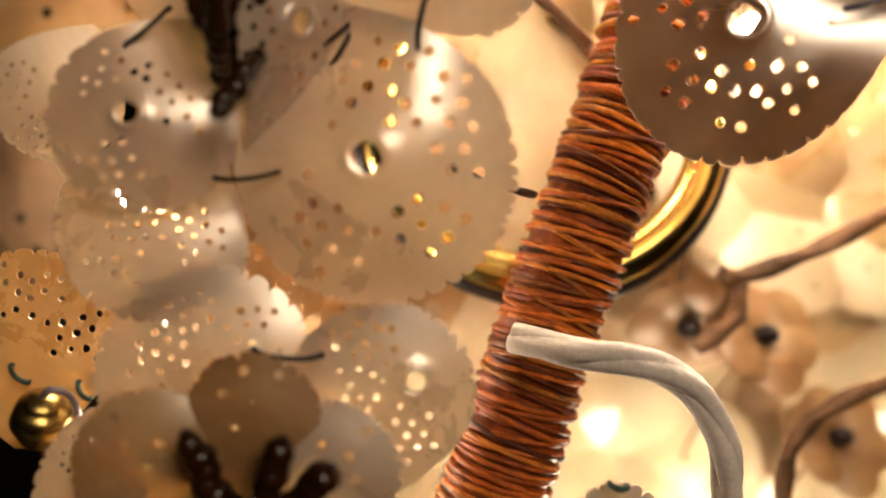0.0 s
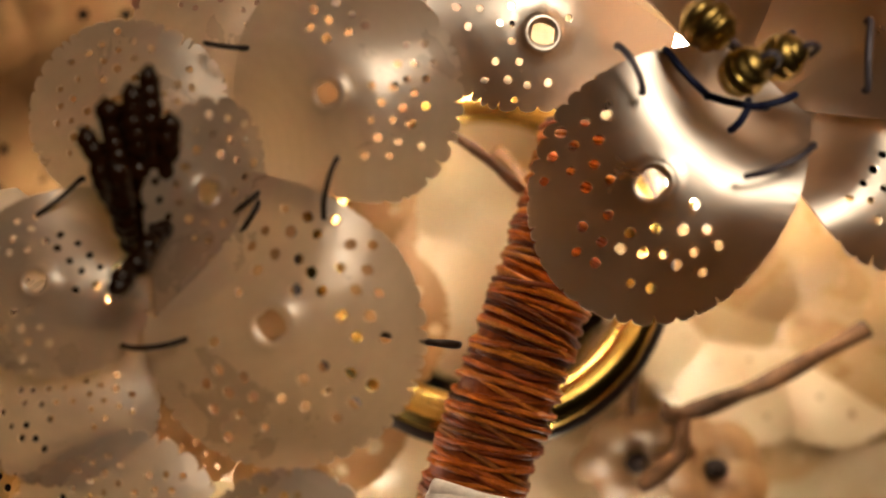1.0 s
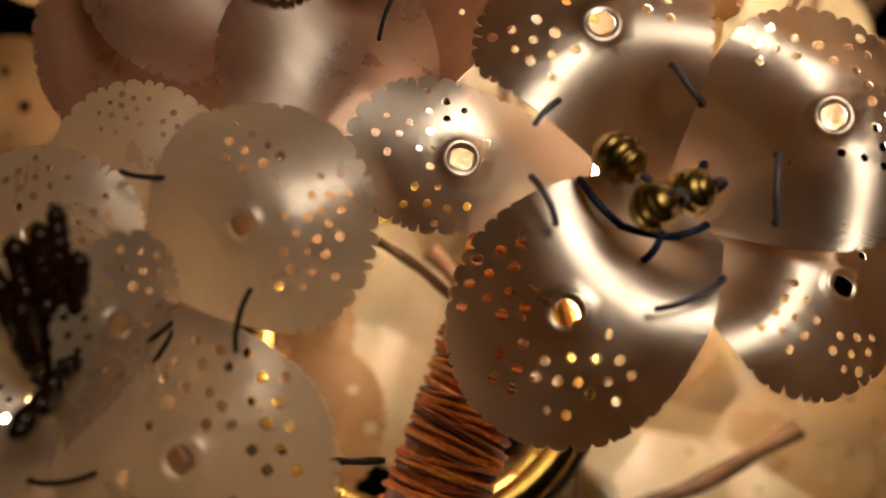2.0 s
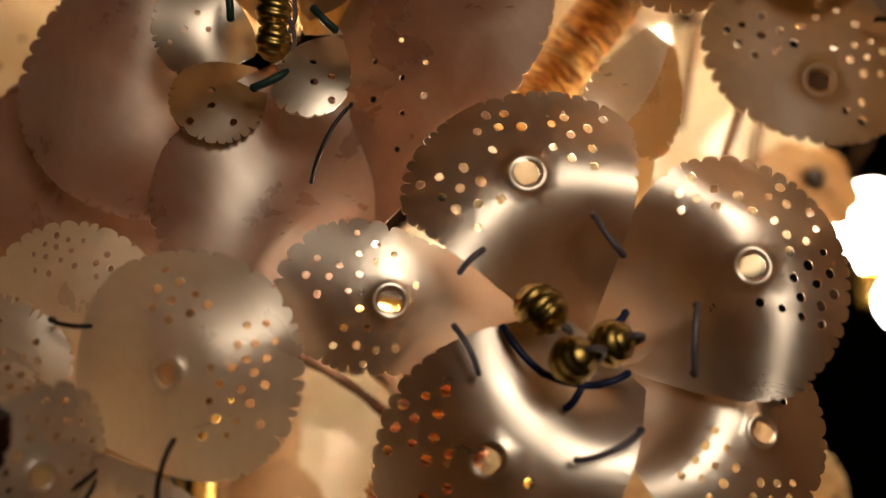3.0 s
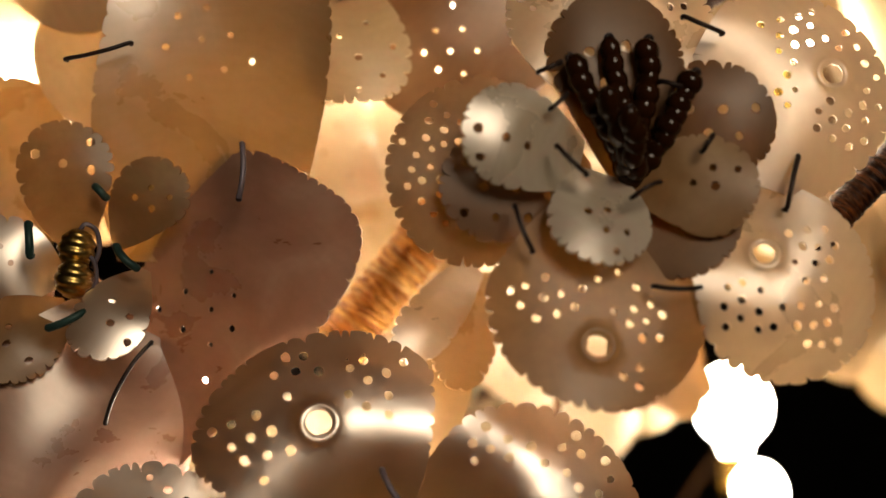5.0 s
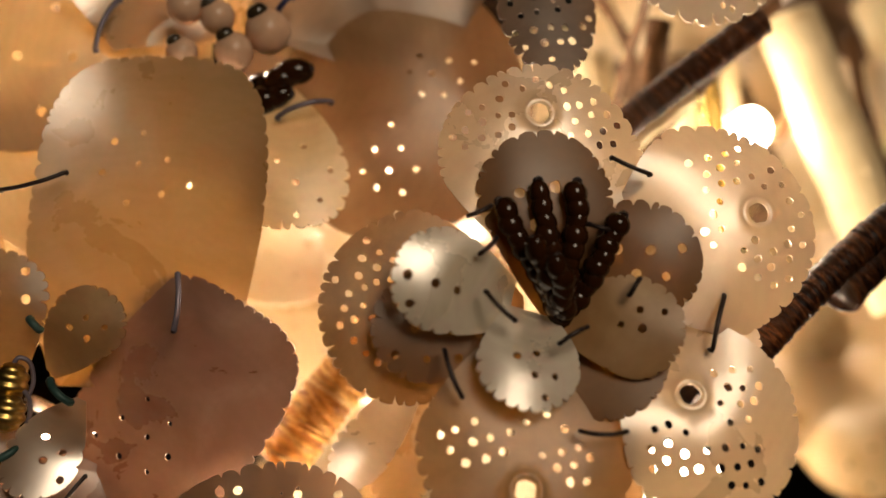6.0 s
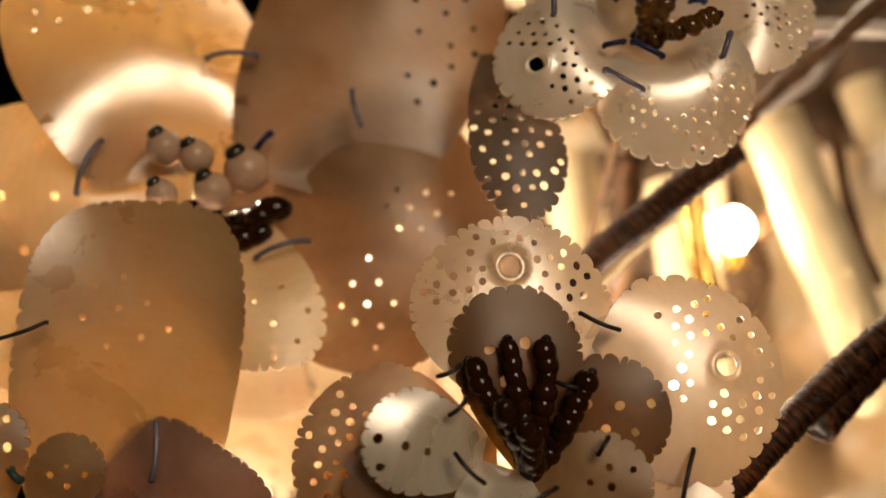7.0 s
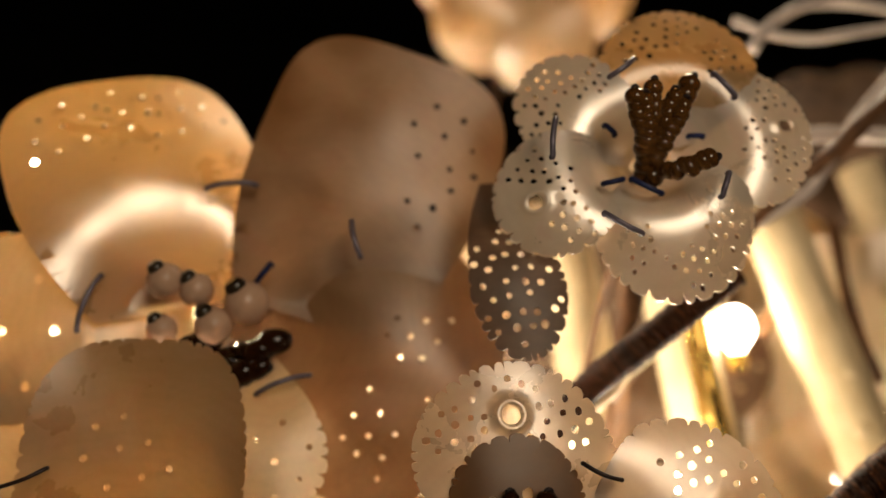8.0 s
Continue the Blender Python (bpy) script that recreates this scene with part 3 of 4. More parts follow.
staple(white_flower, (-0.0190, 0.1700, 1.2350), (-0.0140, 0.1700, 1.2390), 0.0020, dark_wire, 0.00045)
staple(white_flower, (-0.0180, 0.1700, 1.2310), (-0.0140, 0.1700, 1.2380), 0.0020, dark_wire, 0.00045)
stamen(white_flower, (-0.0338, 0.1680, 1.2294), (-0.0389, 0.1530, 1.2448), 8, 0.00175, dark_bead, 0.0020)
stamen(white_flower, (-0.0332, 0.1680, 1.2299), (-0.0353, 0.1520, 1.2491), 9, 0.00175, dark_bead, 0.0020)
stamen(white_flower, (-0.0322, 0.1680, 1.2299), (-0.0314, 0.1510, 1.2511), 9, 0.00175, dark_bead, 0.0020)
stamen(white_flower, (-0.0313, 0.1680, 1.2303), (-0.0289, 0.1520, 1.2541), 9, 0.00175, dark_bead, 0.0020)
stamen(white_flower, (-0.0308, 0.1700, 1.2306), (-0.0264, 0.1550, 1.2473), 8, 0.00175, dark_bead, 0.0020)
stamen(white_flower, (-0.0352, 0.1680, 1.2284), (-0.0331, 0.1500, 1.2387), 6, 0.00175, dark_bead, 0.0020)
stamen(white_flower, (-0.0284, 0.1620, 1.2315), (-0.0326, 0.1500, 1.2205), 6, 0.00175, dark_bead, 0.0020)

lower_flower = flower((-0.0330, 0.1760, 1.1560), 'cream white double shell flower with thick beaded stamens')
petal(lower_flower, (-0.0169, 0.1760, 1.1596), (-0.0026, 0.1700, 1.1906), 0.0318, seed=11, look='white', arch=0.12, knob=(0.12, 0.68), foot=0.4, groups=[(-0.2, 0.75, 14), (0.2, 0.42, 12), (-0.1, 0.5, 10)])
petal(lower_flower, (-0.0376, 0.1770, 1.1624), (-0.0410, 0.1720, 1.1978), 0.0388, seed=12, look='white', arch=0.1, groups=[(-0.2, 0.62, 14), (0.2, 0.7, 8), (0, 0.8, 8)], knob=None, foot=0.3)
petal(lower_flower, (-0.0140, 0.1820, 1.1800), (-0.0080, 0.1800, 1.1940), 0.0203, seed=13, look='tan', arch=0.1)
petal(lower_flower, (-0.0302, 0.1680, 1.1596), (-0.0294, 0.1610, 1.1841), 0.0219, seed=14, arch=0.1, holes=5, look='dull')
petal(lower_flower, (-0.0385, 0.1680, 1.1577), (-0.0544, 0.1610, 1.1746), 0.0265, seed=15, arch=0.12, holes=5, look='tan')
petal(lower_flower, (-0.0264, 0.1680, 1.1577), (-0.0076, 0.1630, 1.1705), 0.0239, seed=16, look='white', arch=0.12, holes=5)
petal(lower_flower, (-0.0461, 0.1760, 1.1559), (-0.0687, 0.1740, 1.1613), 0.0320, seed=17, look='white', arch=0.12, groups=[(0.2, 0.7, 14), (-0.2, 0.7, 14)])
staple(lower_flower, (-0.0300, 0.1660, 1.1840), (-0.0190, 0.1660, 1.1830), 0.0015, dark_wire, 0.00045)
stamen(lower_flower, (-0.0310, 0.1680, 1.1520), (-0.0380, 0.1560, 1.1710), 7, 0.00240, dark_bead, 0.0020)
stamen(lower_flower, (-0.0310, 0.1680, 1.1520), (-0.0240, 0.1560, 1.1700), 7, 0.00240, dark_bead, 0.0020)
stamen(lower_flower, (-0.0310, 0.1680, 1.1520), (-0.0170, 0.1560, 1.1660), 7, 0.00240, dark_bead, 0.0020)

left_flower = flower((-0.0750, 0.1920, 1.1630), 'yellowed shell flower with a ribbed gold bead centre')
petal(left_flower, (-0.0750, 0.1900, 1.1640), (-0.0740, 0.1860, 1.2010), 0.0340, seed=21, look='tan', arch=0.1)
gold_bead(left_flower, (-0.0690, 0.1780, 1.1710), 0.0052, (0.2, -0.6, 0.8))
staple(left_flower, (-0.0760, 0.1820, 1.1800), (-0.0730, 0.1820, 1.1770), 0.0010, green_wire, 0.00045)
staple(left_flower, (-0.0640, 0.1820, 1.1770), (-0.0620, 0.1820, 1.1740), 0.0010, green_wire, 0.00045)

low_flower = flower((0.0330, 0.1860, 1.1417), 'small cream shell flower low beside the white cord')
petal(low_flower, (0.0329, 0.1860, 1.1422), (0.0319, 0.1810, 1.1591), 0.0174, seed=101, look='cream', arch=0.12, holes=13)
petal(low_flower, (0.0342, 0.1860, 1.1422), (0.0468, 0.1810, 1.1491), 0.0174, seed=102, look='cream', arch=0.12, holes=13)
petal(low_flower, (0.0318, 0.1860, 1.1422), (0.0174, 0.1810, 1.1488), 0.0174, seed=103, look='cream', arch=0.12, holes=13)
petal(low_flower, (0.0338, 0.1860, 1.1422), (0.0421, 0.1810, 1.1321), 0.0174, seed=104, look='cream', arch=0.12, holes=13)
petal(low_flower, (0.0321, 0.1860, 1.1422), (0.0219, 0.1810, 1.1322), 0.0174, seed=105, look='cream', arch=0.12, holes=13)
staple(low_flower, (0.0306, 0.1780, 1.1591), (0.0335, 0.1780, 1.1587), 0.0010, green_wire, 0.00060)

gold_centre_flower = flower((0.0700, 0.1800, 1.2580), 'tan pearly shell flower with three ribbed gold beads')
petal(gold_centre_flower, (0.0745, 0.1840, 1.2590), (0.0387, 0.1790, 1.2219), 0.0452, seed=31, look='pearl', cross=0.0, lean=(0.05, 0.13), knob=(0.03, 0.58), groups=[(0.35, 0.64, 11), (-0.17, 0.62, 10), (0.03, 0.8, 6), (-0.25, 0.8, 3)], foot=0.45, full=0.8, arch=0.24, ridge=0.43)
petal(gold_centre_flower, (0.0779, 0.1880, 1.2528), (0.1167, 0.1810, 1.2359), 0.0434, seed=32, look='pearl', cross=0.0, knob=(-0.03, 0.67), groups=[(-0.29, 0.6, 10), (0.19, 0.52, 10), (0.2, 0.8, 8)], foot=0.25, full=0.7, arch=0.27, ridge=0.5, lean=(0.06, 0.16))
petal(gold_centre_flower, (0.0602, 0.1880, 1.2658), (0.0134, 0.1770, 1.2721), 0.0299, seed=33, look='pearl', knob=(0.0, 0.55), rad=0.016, groups=[(-0.2, 0.62, 9), (0.22, 0.62, 9), (0.1, 0.8, 4)], full=0.5, foot=0.4, arch=0.08, cross=0.08, lean=(-0.04, -0.1))
petal(gold_centre_flower, (0.0729, 0.1840, 1.2620), (0.0516, 0.1800, 1.3076), 0.0475, seed=34, look='pearl', cross=0.0, lean=(0.02, 0.17), knob=(0.0, 0.66), groups=[(-0.26, 0.7, 10), (0.24, 0.72, 9), (0, 0.86, 6)], arch=0.25, foot=0.08, full=0.25, belly=0.66, ridge=0.58)
petal(gold_centre_flower, (0.0756, 0.1860, 1.2617), (0.1199, 0.1790, 1.2825), 0.0468, seed=35, look='pearl', cross=0.0, knob=(0.0, 0.62), groups=[(0.16, 0.8, 15), (-0.08, 0.85, 7), (-0.33, 0.56, 7)], foot=0.22, full=0.7, arch=0.28, ridge=0.63, lean=(0.03, 0.07))
staple(gold_centre_flower, (0.0520, 0.1680, 1.2770), (0.0480, 0.1680, 1.2730), 0.0010, grey_wire, 0.00060)
staple(gold_centre_flower, (0.0510, 0.1670, 1.2550), (0.0470, 0.1670, 1.2630), 0.0015, grey_wire, 0.00060)
staple(gold_centre_flower, (0.0720, 0.1660, 1.2830), (0.0770, 0.1660, 1.2760), 0.0015, grey_wire, 0.00060)
staple(gold_centre_flower, (0.0900, 0.1660, 1.2670), (0.0890, 0.1660, 1.2550), 0.0015, grey_wire, 0.00060)
staple(gold_centre_flower, (0.0680, 0.1650, 1.2400), (0.0790, 0.1650, 1.2450), 0.0012, grey_wire, 0.00060)
gold_bead(gold_centre_flower, (0.0620, 0.1650, 1.2660), 0.0046, (0.8, -0.3, -0.7))
gold_bead(gold_centre_flower, (0.0670, 0.1620, 1.2570), 0.0042, (0.3, -0.9, 0.3))
gold_bead(gold_centre_flower, (0.0740, 0.1640, 1.2600), 0.0041, (0.5, -0.8, 0.2))
staple(gold_centre_flower, (0.0560, 0.1700, 1.2630), (0.0630, 0.1700, 1.2550), 0.0010, blue_wire, 0.00070)
staple(gold_centre_flower, (0.0630, 0.1700, 1.2550), (0.0730, 0.1700, 1.2530), 0.0010, blue_wire, 0.00070)
staple(gold_centre_flower, (0.0670, 0.1700, 1.2490), (0.0700, 0.1700, 1.2540), 0.0010, blue_wire, 0.00070)
staple(gold_centre_flower, (0.0730, 0.1700, 1.2620), (0.0780, 0.1700, 1.2660), 0.0010, blue_wire, 0.00070)
staple(gold_centre_flower, (0.0700, 0.1700, 1.2530), (0.0780, 0.1700, 1.2550), 0.0010, blue_wire, 0.00070)

pink_flower = flower((0.0090, 0.1960, 1.3240), 'large pinkish brown shell flower with a small inner flower')
petal(pink_flower, (0.0231, 0.2000, 1.2882), (0.0528, 0.1780, 1.3439), 0.0414, seed=41, look='pink', smooth=0.35, lean=(-0.2, 0.1), point=0.4, foot=0.4, full=0.9, skew=0.06, arch=0.06, groups=[(0.0, 0.5, 9)], holes=13, rad=0.01)
petal(pink_flower, (0.0344, 0.1920, 1.3265), (0.0341, 0.1720, 1.3933), 0.0472, seed=42, point=0.38, foot=0.75, full=0.8, skew=0.09, smooth=0.35, belly=0.5, groups=[(-0.04, 0.66, 8)], holes=13, rad=0.011, cross=-0.12, lean=(-0.02, -0.03), look='tan', arch=0.04)
petal(pink_flower, (0.0211, 0.1900, 1.3126), (0.0043, 0.1820, 1.2673), 0.0487, seed=43, look='pink', holes=0, foot=0.5, arch=0.06, lean=(0.55, 0.12), cross=0.17)
petal(pink_flower, (-0.0010, 0.1980, 1.3260), (-0.0380, 0.1920, 1.2990), 0.0535, seed=44, look='pink', arch=0.08, holes=0)
petal(pink_flower, (-0.0000, 0.2050, 1.3360), (-0.0370, 0.2000, 1.3620), 0.0468, seed=45, look='tan', arch=0.08, holes=0)
petal(pink_flower, (0.0102, 0.1860, 1.3257), (0.0055, 0.1760, 1.3515), 0.0194, seed=46, holes=4, arch=0.12, cross=0.06, look='dull')
petal(pink_flower, (0.0170, 0.1840, 1.3276), (0.0298, 0.1760, 1.3429), 0.0159, seed=47, holes=4, arch=0.12, cross=0.06, look='dull')
petal(pink_flower, (0.0072, 0.1860, 1.3208), (-0.0118, 0.1770, 1.3247), 0.0196, seed=48, holes=4, arch=0.12, cross=0.06, look='pearl')
petal(pink_flower, (0.0082, 0.1860, 1.3161), (-0.0045, 0.1760, 1.3012), 0.0187, seed=49, holes=4, arch=0.12, cross=0.06, look='dull')
petal(pink_flower, (0.0243, 0.1820, 1.3224), (0.0167, 0.1720, 1.3030), 0.0147, seed=50, holes=4, arch=0.12, cross=0.06, look='pearl')
gold_bead(pink_flower, (0.0120, 0.1760, 1.3250), 0.0036, (0.1, -0.3, 0.9))
gold_bead(pink_flower, (0.0120, 0.1760, 1.3190), 0.0036, (0.1, -0.3, 0.9))
staple(pink_flower, (0.0170, 0.1740, 1.3350), (0.0150, 0.1740, 1.3370), 0.0010, green_wire, 0.00080)
staple(pink_flower, (0.0200, 0.1740, 1.3250), (0.0240, 0.1740, 1.3210), 0.0010, green_wire, 0.00080)
staple(pink_flower, (0.0090, 0.1740, 1.3090), (0.0150, 0.1740, 1.3120), 0.0010, green_wire, 0.00080)
staple(pink_flower, (0.0040, 0.1740, 1.3230), (0.0030, 0.1740, 1.3290), 0.0010, green_wire, 0.00080)
petal(pink_flower, (-0.0160, 0.2060, 1.3150), (-0.0460, 0.2020, 1.2810), 0.0529, seed=45, look='pink', arch=0.06, holes=0)
staple(pink_flower, (0.0430, 0.1720, 1.3350), (0.0430, 0.1720, 1.3460), 0.0012, grey_wire, 0.00060)
staple(pink_flower, (0.0270, 0.1780, 1.3070), (0.0200, 0.1780, 1.2920), 0.0012, dark_wire, 0.00045)
staple(pink_flower, (0.0080, 0.1700, 1.3620), (0.0200, 0.1700, 1.3660), 0.0012, dark_wire, 0.00045)

amber_stamen_flower = flower((0.1170, 0.1640, 1.3370), 'double row shell flower with dark brown beaded stamens')
petal(amber_stamen_flower, (0.1150, 0.1580, 1.3450), (0.1110, 0.1490, 1.3840), 0.0401, seed=51, knob=(0, 0.75), look='white', arch=0.12)
petal(amber_stamen_flower, (0.1247, 0.1580, 1.3453), (0.1640, 0.1500, 1.3587), 0.0419, seed=52, look='white', arch=0.14, knob=(0.0, 0.74))
petal(amber_stamen_flower, (0.1320, 0.1580, 1.3360), (0.1507, 0.1540, 1.3000), 0.0345, seed=53, look='white', arch=0.14, knob=(0.02, 0.42), foot=0.35, groups=[(-0.25, 0.5, 11), (0.25, 0.55, 9), (0, 0.78, 11)])
petal(amber_stamen_flower, (0.1131, 0.1580, 1.3345), (0.1065, 0.1510, 1.2928), 0.0402, seed=54, arch=0.05, knob=(0.0, 0.74), groups=[(0.26, 0.58, 10), (-0.2, 0.6, 9), (-0.05, 0.42, 4), (-0.12, 0.85, 3)], foot=0.3, look='dull')
petal(amber_stamen_flower, (0.1106, 0.1630, 1.3388), (0.0711, 0.1580, 1.3370), 0.0375, seed=55, look='dull', groups=[(0.2, 0.72, 9), (-0.2, 0.7, 10), (0, 0.88, 7)], arch=0.08)
petal(amber_stamen_flower, (0.1340, 0.1660, 1.3380), (0.1580, 0.1630, 1.3300), 0.0164, seed=63, look='white', arch=0.06, holes=0)
petal(amber_stamen_flower, (0.1089, 0.1570, 1.3348), (0.0808, 0.1535, 1.3318), 0.0208, seed=56, look='amber', groups=[(0, 0.72, 12)], rad=0.032, holes=12, arch=0.04)
petal(amber_stamen_flower, (0.1184, 0.1565, 1.3338), (0.1313, 0.1510, 1.3191), 0.0234, seed=57, holes=0, look='amber', arch=0.04)
# next two inner petals: their shade is put into the dark amber colour
petal(amber_stamen_flower, (0.1154, 0.1570, 1.3360), (0.1115, 0.1480, 1.3699), 0.0261, seed=58, look='amber', holes=4, arch=0.1, cross=0.06)
petal(amber_stamen_flower, (0.1165, 0.1570, 1.3377), (0.1402, 0.1480, 1.3513), 0.0238, seed=59, look='amber', holes=5, foot=0.3, arch=0.1, cross=0.06)
petal(amber_stamen_flower, (0.1157, 0.1560, 1.3356), (0.1373, 0.1470, 1.3314), 0.0192, seed=60, holes=4, foot=0.3, look='dull', arch=0.1, cross=0.06)
petal(amber_stamen_flower, (0.1109, 0.1560, 1.3358), (0.1072, 0.1470, 1.3172), 0.0193, seed=61, look='cream', holes=5, foot=0.45, arch=0.12, cross=0.06)
petal(amber_stamen_flower, (0.1066, 0.1560, 1.3384), (0.0839, 0.1460, 1.3419), 0.0195, seed=62, look='cream', holes=4, foot=0.45, arch=0.14, cross=0.06)
stamen(amber_stamen_flower, (0.1170, 0.1570, 1.3350), (0.1040, 0.1460, 1.3540), 7, 0.00210, dark_bead, 0.0020)
stamen(amber_stamen_flower, (0.1170, 0.1570, 1.3350), (0.1110, 0.1460, 1.3580), 7, 0.00210, dark_bead, 0.0020)
stamen(amber_stamen_flower, (0.1170, 0.1570, 1.3350), (0.1180, 0.1460, 1.3580), 7, 0.00210, dark_bead, 0.0020)
stamen(amber_stamen_flower, (0.1170, 0.1570, 1.3350), (0.1260, 0.1460, 1.3520), 7, 0.00210, dark_bead, 0.0020)
stamen(amber_stamen_flower, (0.1170, 0.1570, 1.3350), (0.1090, 0.1420, 1.3460), 4, 0.00210, dark_bead, 0.0020)
stamen(amber_stamen_flower, (0.1170, 0.1570, 1.3350), (0.1130, 0.1420, 1.3430), 4, 0.00210, dark_bead, 0.0020)
staple(amber_stamen_flower, (0.1250, 0.1460, 1.3640), (0.1320, 0.1460, 1.3610), 0.0010, dark_wire, 0.00045)
staple(amber_stamen_flower, (0.0980, 0.1460, 1.3520), (0.1020, 0.1460, 1.3540), 0.0010, dark_wire, 0.00045)
staple(amber_stamen_flower, (0.1000, 0.1460, 1.3450), (0.1030, 0.1460, 1.3480), 0.0010, dark_wire, 0.00045)
staple(amber_stamen_flower, (0.1010, 0.1460, 1.3380), (0.1060, 0.1460, 1.3330), 0.0010, dark_wire, 0.00045)
staple(amber_stamen_flower, (0.1190, 0.1460, 1.3320), (0.1140, 0.1460, 1.3290), 0.0010, dark_wire, 0.00045)
staple(amber_stamen_flower, (0.1290, 0.1460, 1.3410), (0.1270, 0.1460, 1.3380), 0.0010, dark_wire, 0.00045)
staple(amber_stamen_flower, (0.1200, 0.1460, 1.3510), (0.1240, 0.1460, 1.3500), 0.0010, dark_wire, 0.00045)
staple(amber_stamen_flower, (0.1460, 0.1500, 1.3390), (0.1430, 0.1500, 1.3290), 0.0015, dark_wire, 0.00045)
staple(amber_stamen_flower, (0.0940, 0.1500, 1.3280), (0.0970, 0.1500, 1.3200), 0.0012, dark_wire, 0.00045)
staple(amber_stamen_flower, (0.1180, 0.1490, 1.3140), (0.1260, 0.1490, 1.3140), 0.0012, dark_wire, 0.00045)

pearl_centre_flower = flower((0.0530, 0.1920, 1.3960), 'large brown shell flower with a pearl bead centre')
petal(pearl_centre_flower, (0.0358, 0.1960, 1.4029), (0.0217, 0.1880, 1.4630), 0.0584, seed=71, look='gold', holes=24, smooth=0.8, rad=0.012, cross=0.03, foot=0.5, full=0.9, point=0.4, groups=[(-0.25, 0.78, 9), (0, 0.82, 8), (0.24, 0.8, 8)], lean=(0.28, -0.14), ridge=0.42, arch=0.24)
petal(pearl_centre_flower, (0.0730, 0.1870, 1.3997), (0.0952, 0.1760, 1.4650), 0.0577, seed=72, holes=14, smooth=0.9, rad=0.012, foot=0.7, full=0.8, point=0.45, look='taupe', groups=[(0.36, 0.74, 9), (0.3, 0.5, 3)], skew=0.0, arch=0.05, cross=0.06)
petal(pearl_centre_flower, (0.0635, 0.1930, 1.3989), (0.1139, 0.1800, 1.3820), 0.0665, seed=73, holes=22, smooth=0.6, rad=0.012, groups=[(0.25, 0.55, 9), (-0.1, 0.6, 8), (0.1, 0.85, 5)], foot=0.35, full=0.9, arch=0.12, cross=0.05, look='taupe', ridge=0.35)
petal(pearl_centre_flower, (0.0620, 0.1820, 1.3920), (0.0661, 0.1760, 1.3573), 0.0233, seed=74, look='ivory', arch=0.08, holes=7, rad=0.022, point=0.2)
# next two petals: paler ivory shell put in for the glow of light from behind
petal(pearl_centre_flower, (0.0445, 0.1920, 1.4007), (-0.0159, 0.1860, 1.3979), 0.0440, seed=75, arch=0.1, holes=8, smooth=0.8, foot=0.6, full=0.5, look='ivory')
petal(pearl_centre_flower, (0.0320, 0.1960, 1.3910), (0.0010, 0.1900, 1.3590), 0.0472, seed=76, arch=0.06, holes=0, smooth=0.8, look='ivory')
# added dark petal, stands in for the shade in the gap behind the pearls
petal(pearl_centre_flower, (0.0612, 0.2010, 1.4106), (0.0547, 0.2000, 1.3866), 0.0317, seed=77, look='brown', arch=0.04, holes=0, foot=0.6)
pearl(pearl_centre_flower, (0.0400, 0.1760, 1.4070), 0.0040)
pearl(pearl_centre_flower, (0.0470, 0.1760, 1.4050), 0.0038)
pearl(pearl_centre_flower, (0.0580, 0.1760, 1.4020), 0.0050)
pearl(pearl_centre_flower, (0.0510, 0.1760, 1.3970), 0.0042)
pearl(pearl_centre_flower, (0.0400, 0.1760, 1.3960), 0.0034)
stamen(pearl_centre_flower, (0.0520, 0.1860, 1.3910), (0.0660, 0.1780, 1.3940), 3, 0.00280, dark_bead, 0.0020)
stamen(pearl_centre_flower, (0.0490, 0.1860, 1.3880), (0.0620, 0.1780, 1.3880), 3, 0.00280, dark_bead, 0.0020)
stamen(pearl_centre_flower, (0.0500, 0.1860, 1.3960), (0.0450, 0.1780, 1.3920), 3, 0.00280, dark_bead, 0.0020)
stamen(pearl_centre_flower, (0.0550, 0.1860, 1.3900), (0.0540, 0.1780, 1.3820), 3, 0.00280, dark_bead, 0.0020)
staple(pearl_centre_flower, (0.0590, 0.1760, 1.4300), (0.0480, 0.1760, 1.4290), 0.0012, grey_wire, 0.00060)
staple(pearl_centre_flower, (0.0260, 0.1760, 1.4080), (0.0220, 0.1760, 1.3960), 0.0012, grey_wire, 0.00060)
staple(pearl_centre_flower, (0.0810, 0.1720, 1.4200), (0.0830, 0.1720, 1.4120), 0.0012, grey_wire, 0.00060)
staple(pearl_centre_flower, (0.0720, 0.1760, 1.3860), (0.0610, 0.1760, 1.3820), 0.0020, grey_wire, 0.00060)
staple(pearl_centre_flower, (0.0600, 0.1760, 1.4070), (0.0630, 0.1760, 1.4110), 0.0020, blue_wire, 0.00070)
staple(pearl_centre_flower, (0.0530, 0.1820, 1.3900), (0.0620, 0.1820, 1.3910), 0.0020, blue_wire, 0.00070)

top_flower = flower((0.1460, 0.1580, 1.4270), 'cream pearly shell flower with amber beaded stamens')
petal(top_flower, (0.1427, 0.1610, 1.4314), (0.1182, 0.1550, 1.4486), 0.0257, seed=81, look='cream', cross=0.0, lean=(-0.05, -0.12), foot=0.2, full=0.7, arch=0.24)
petal(top_flower, (0.1502, 0.1610, 1.4338), (0.1567, 0.1560, 1.4663), 0.0353, seed=82, look='tan', cross=0.0, lean=(-0.12, -0.08), foot=0.2, arch=0.28)
petal(top_flower, (0.1514, 0.1600, 1.4312), (0.1813, 0.1530, 1.4360), 0.0328, seed=83, look='cream', cross=0.0, lean=(-0.16, -0.02), foot=0.15, knob=(-0.02, 0.8), arch=0.26)
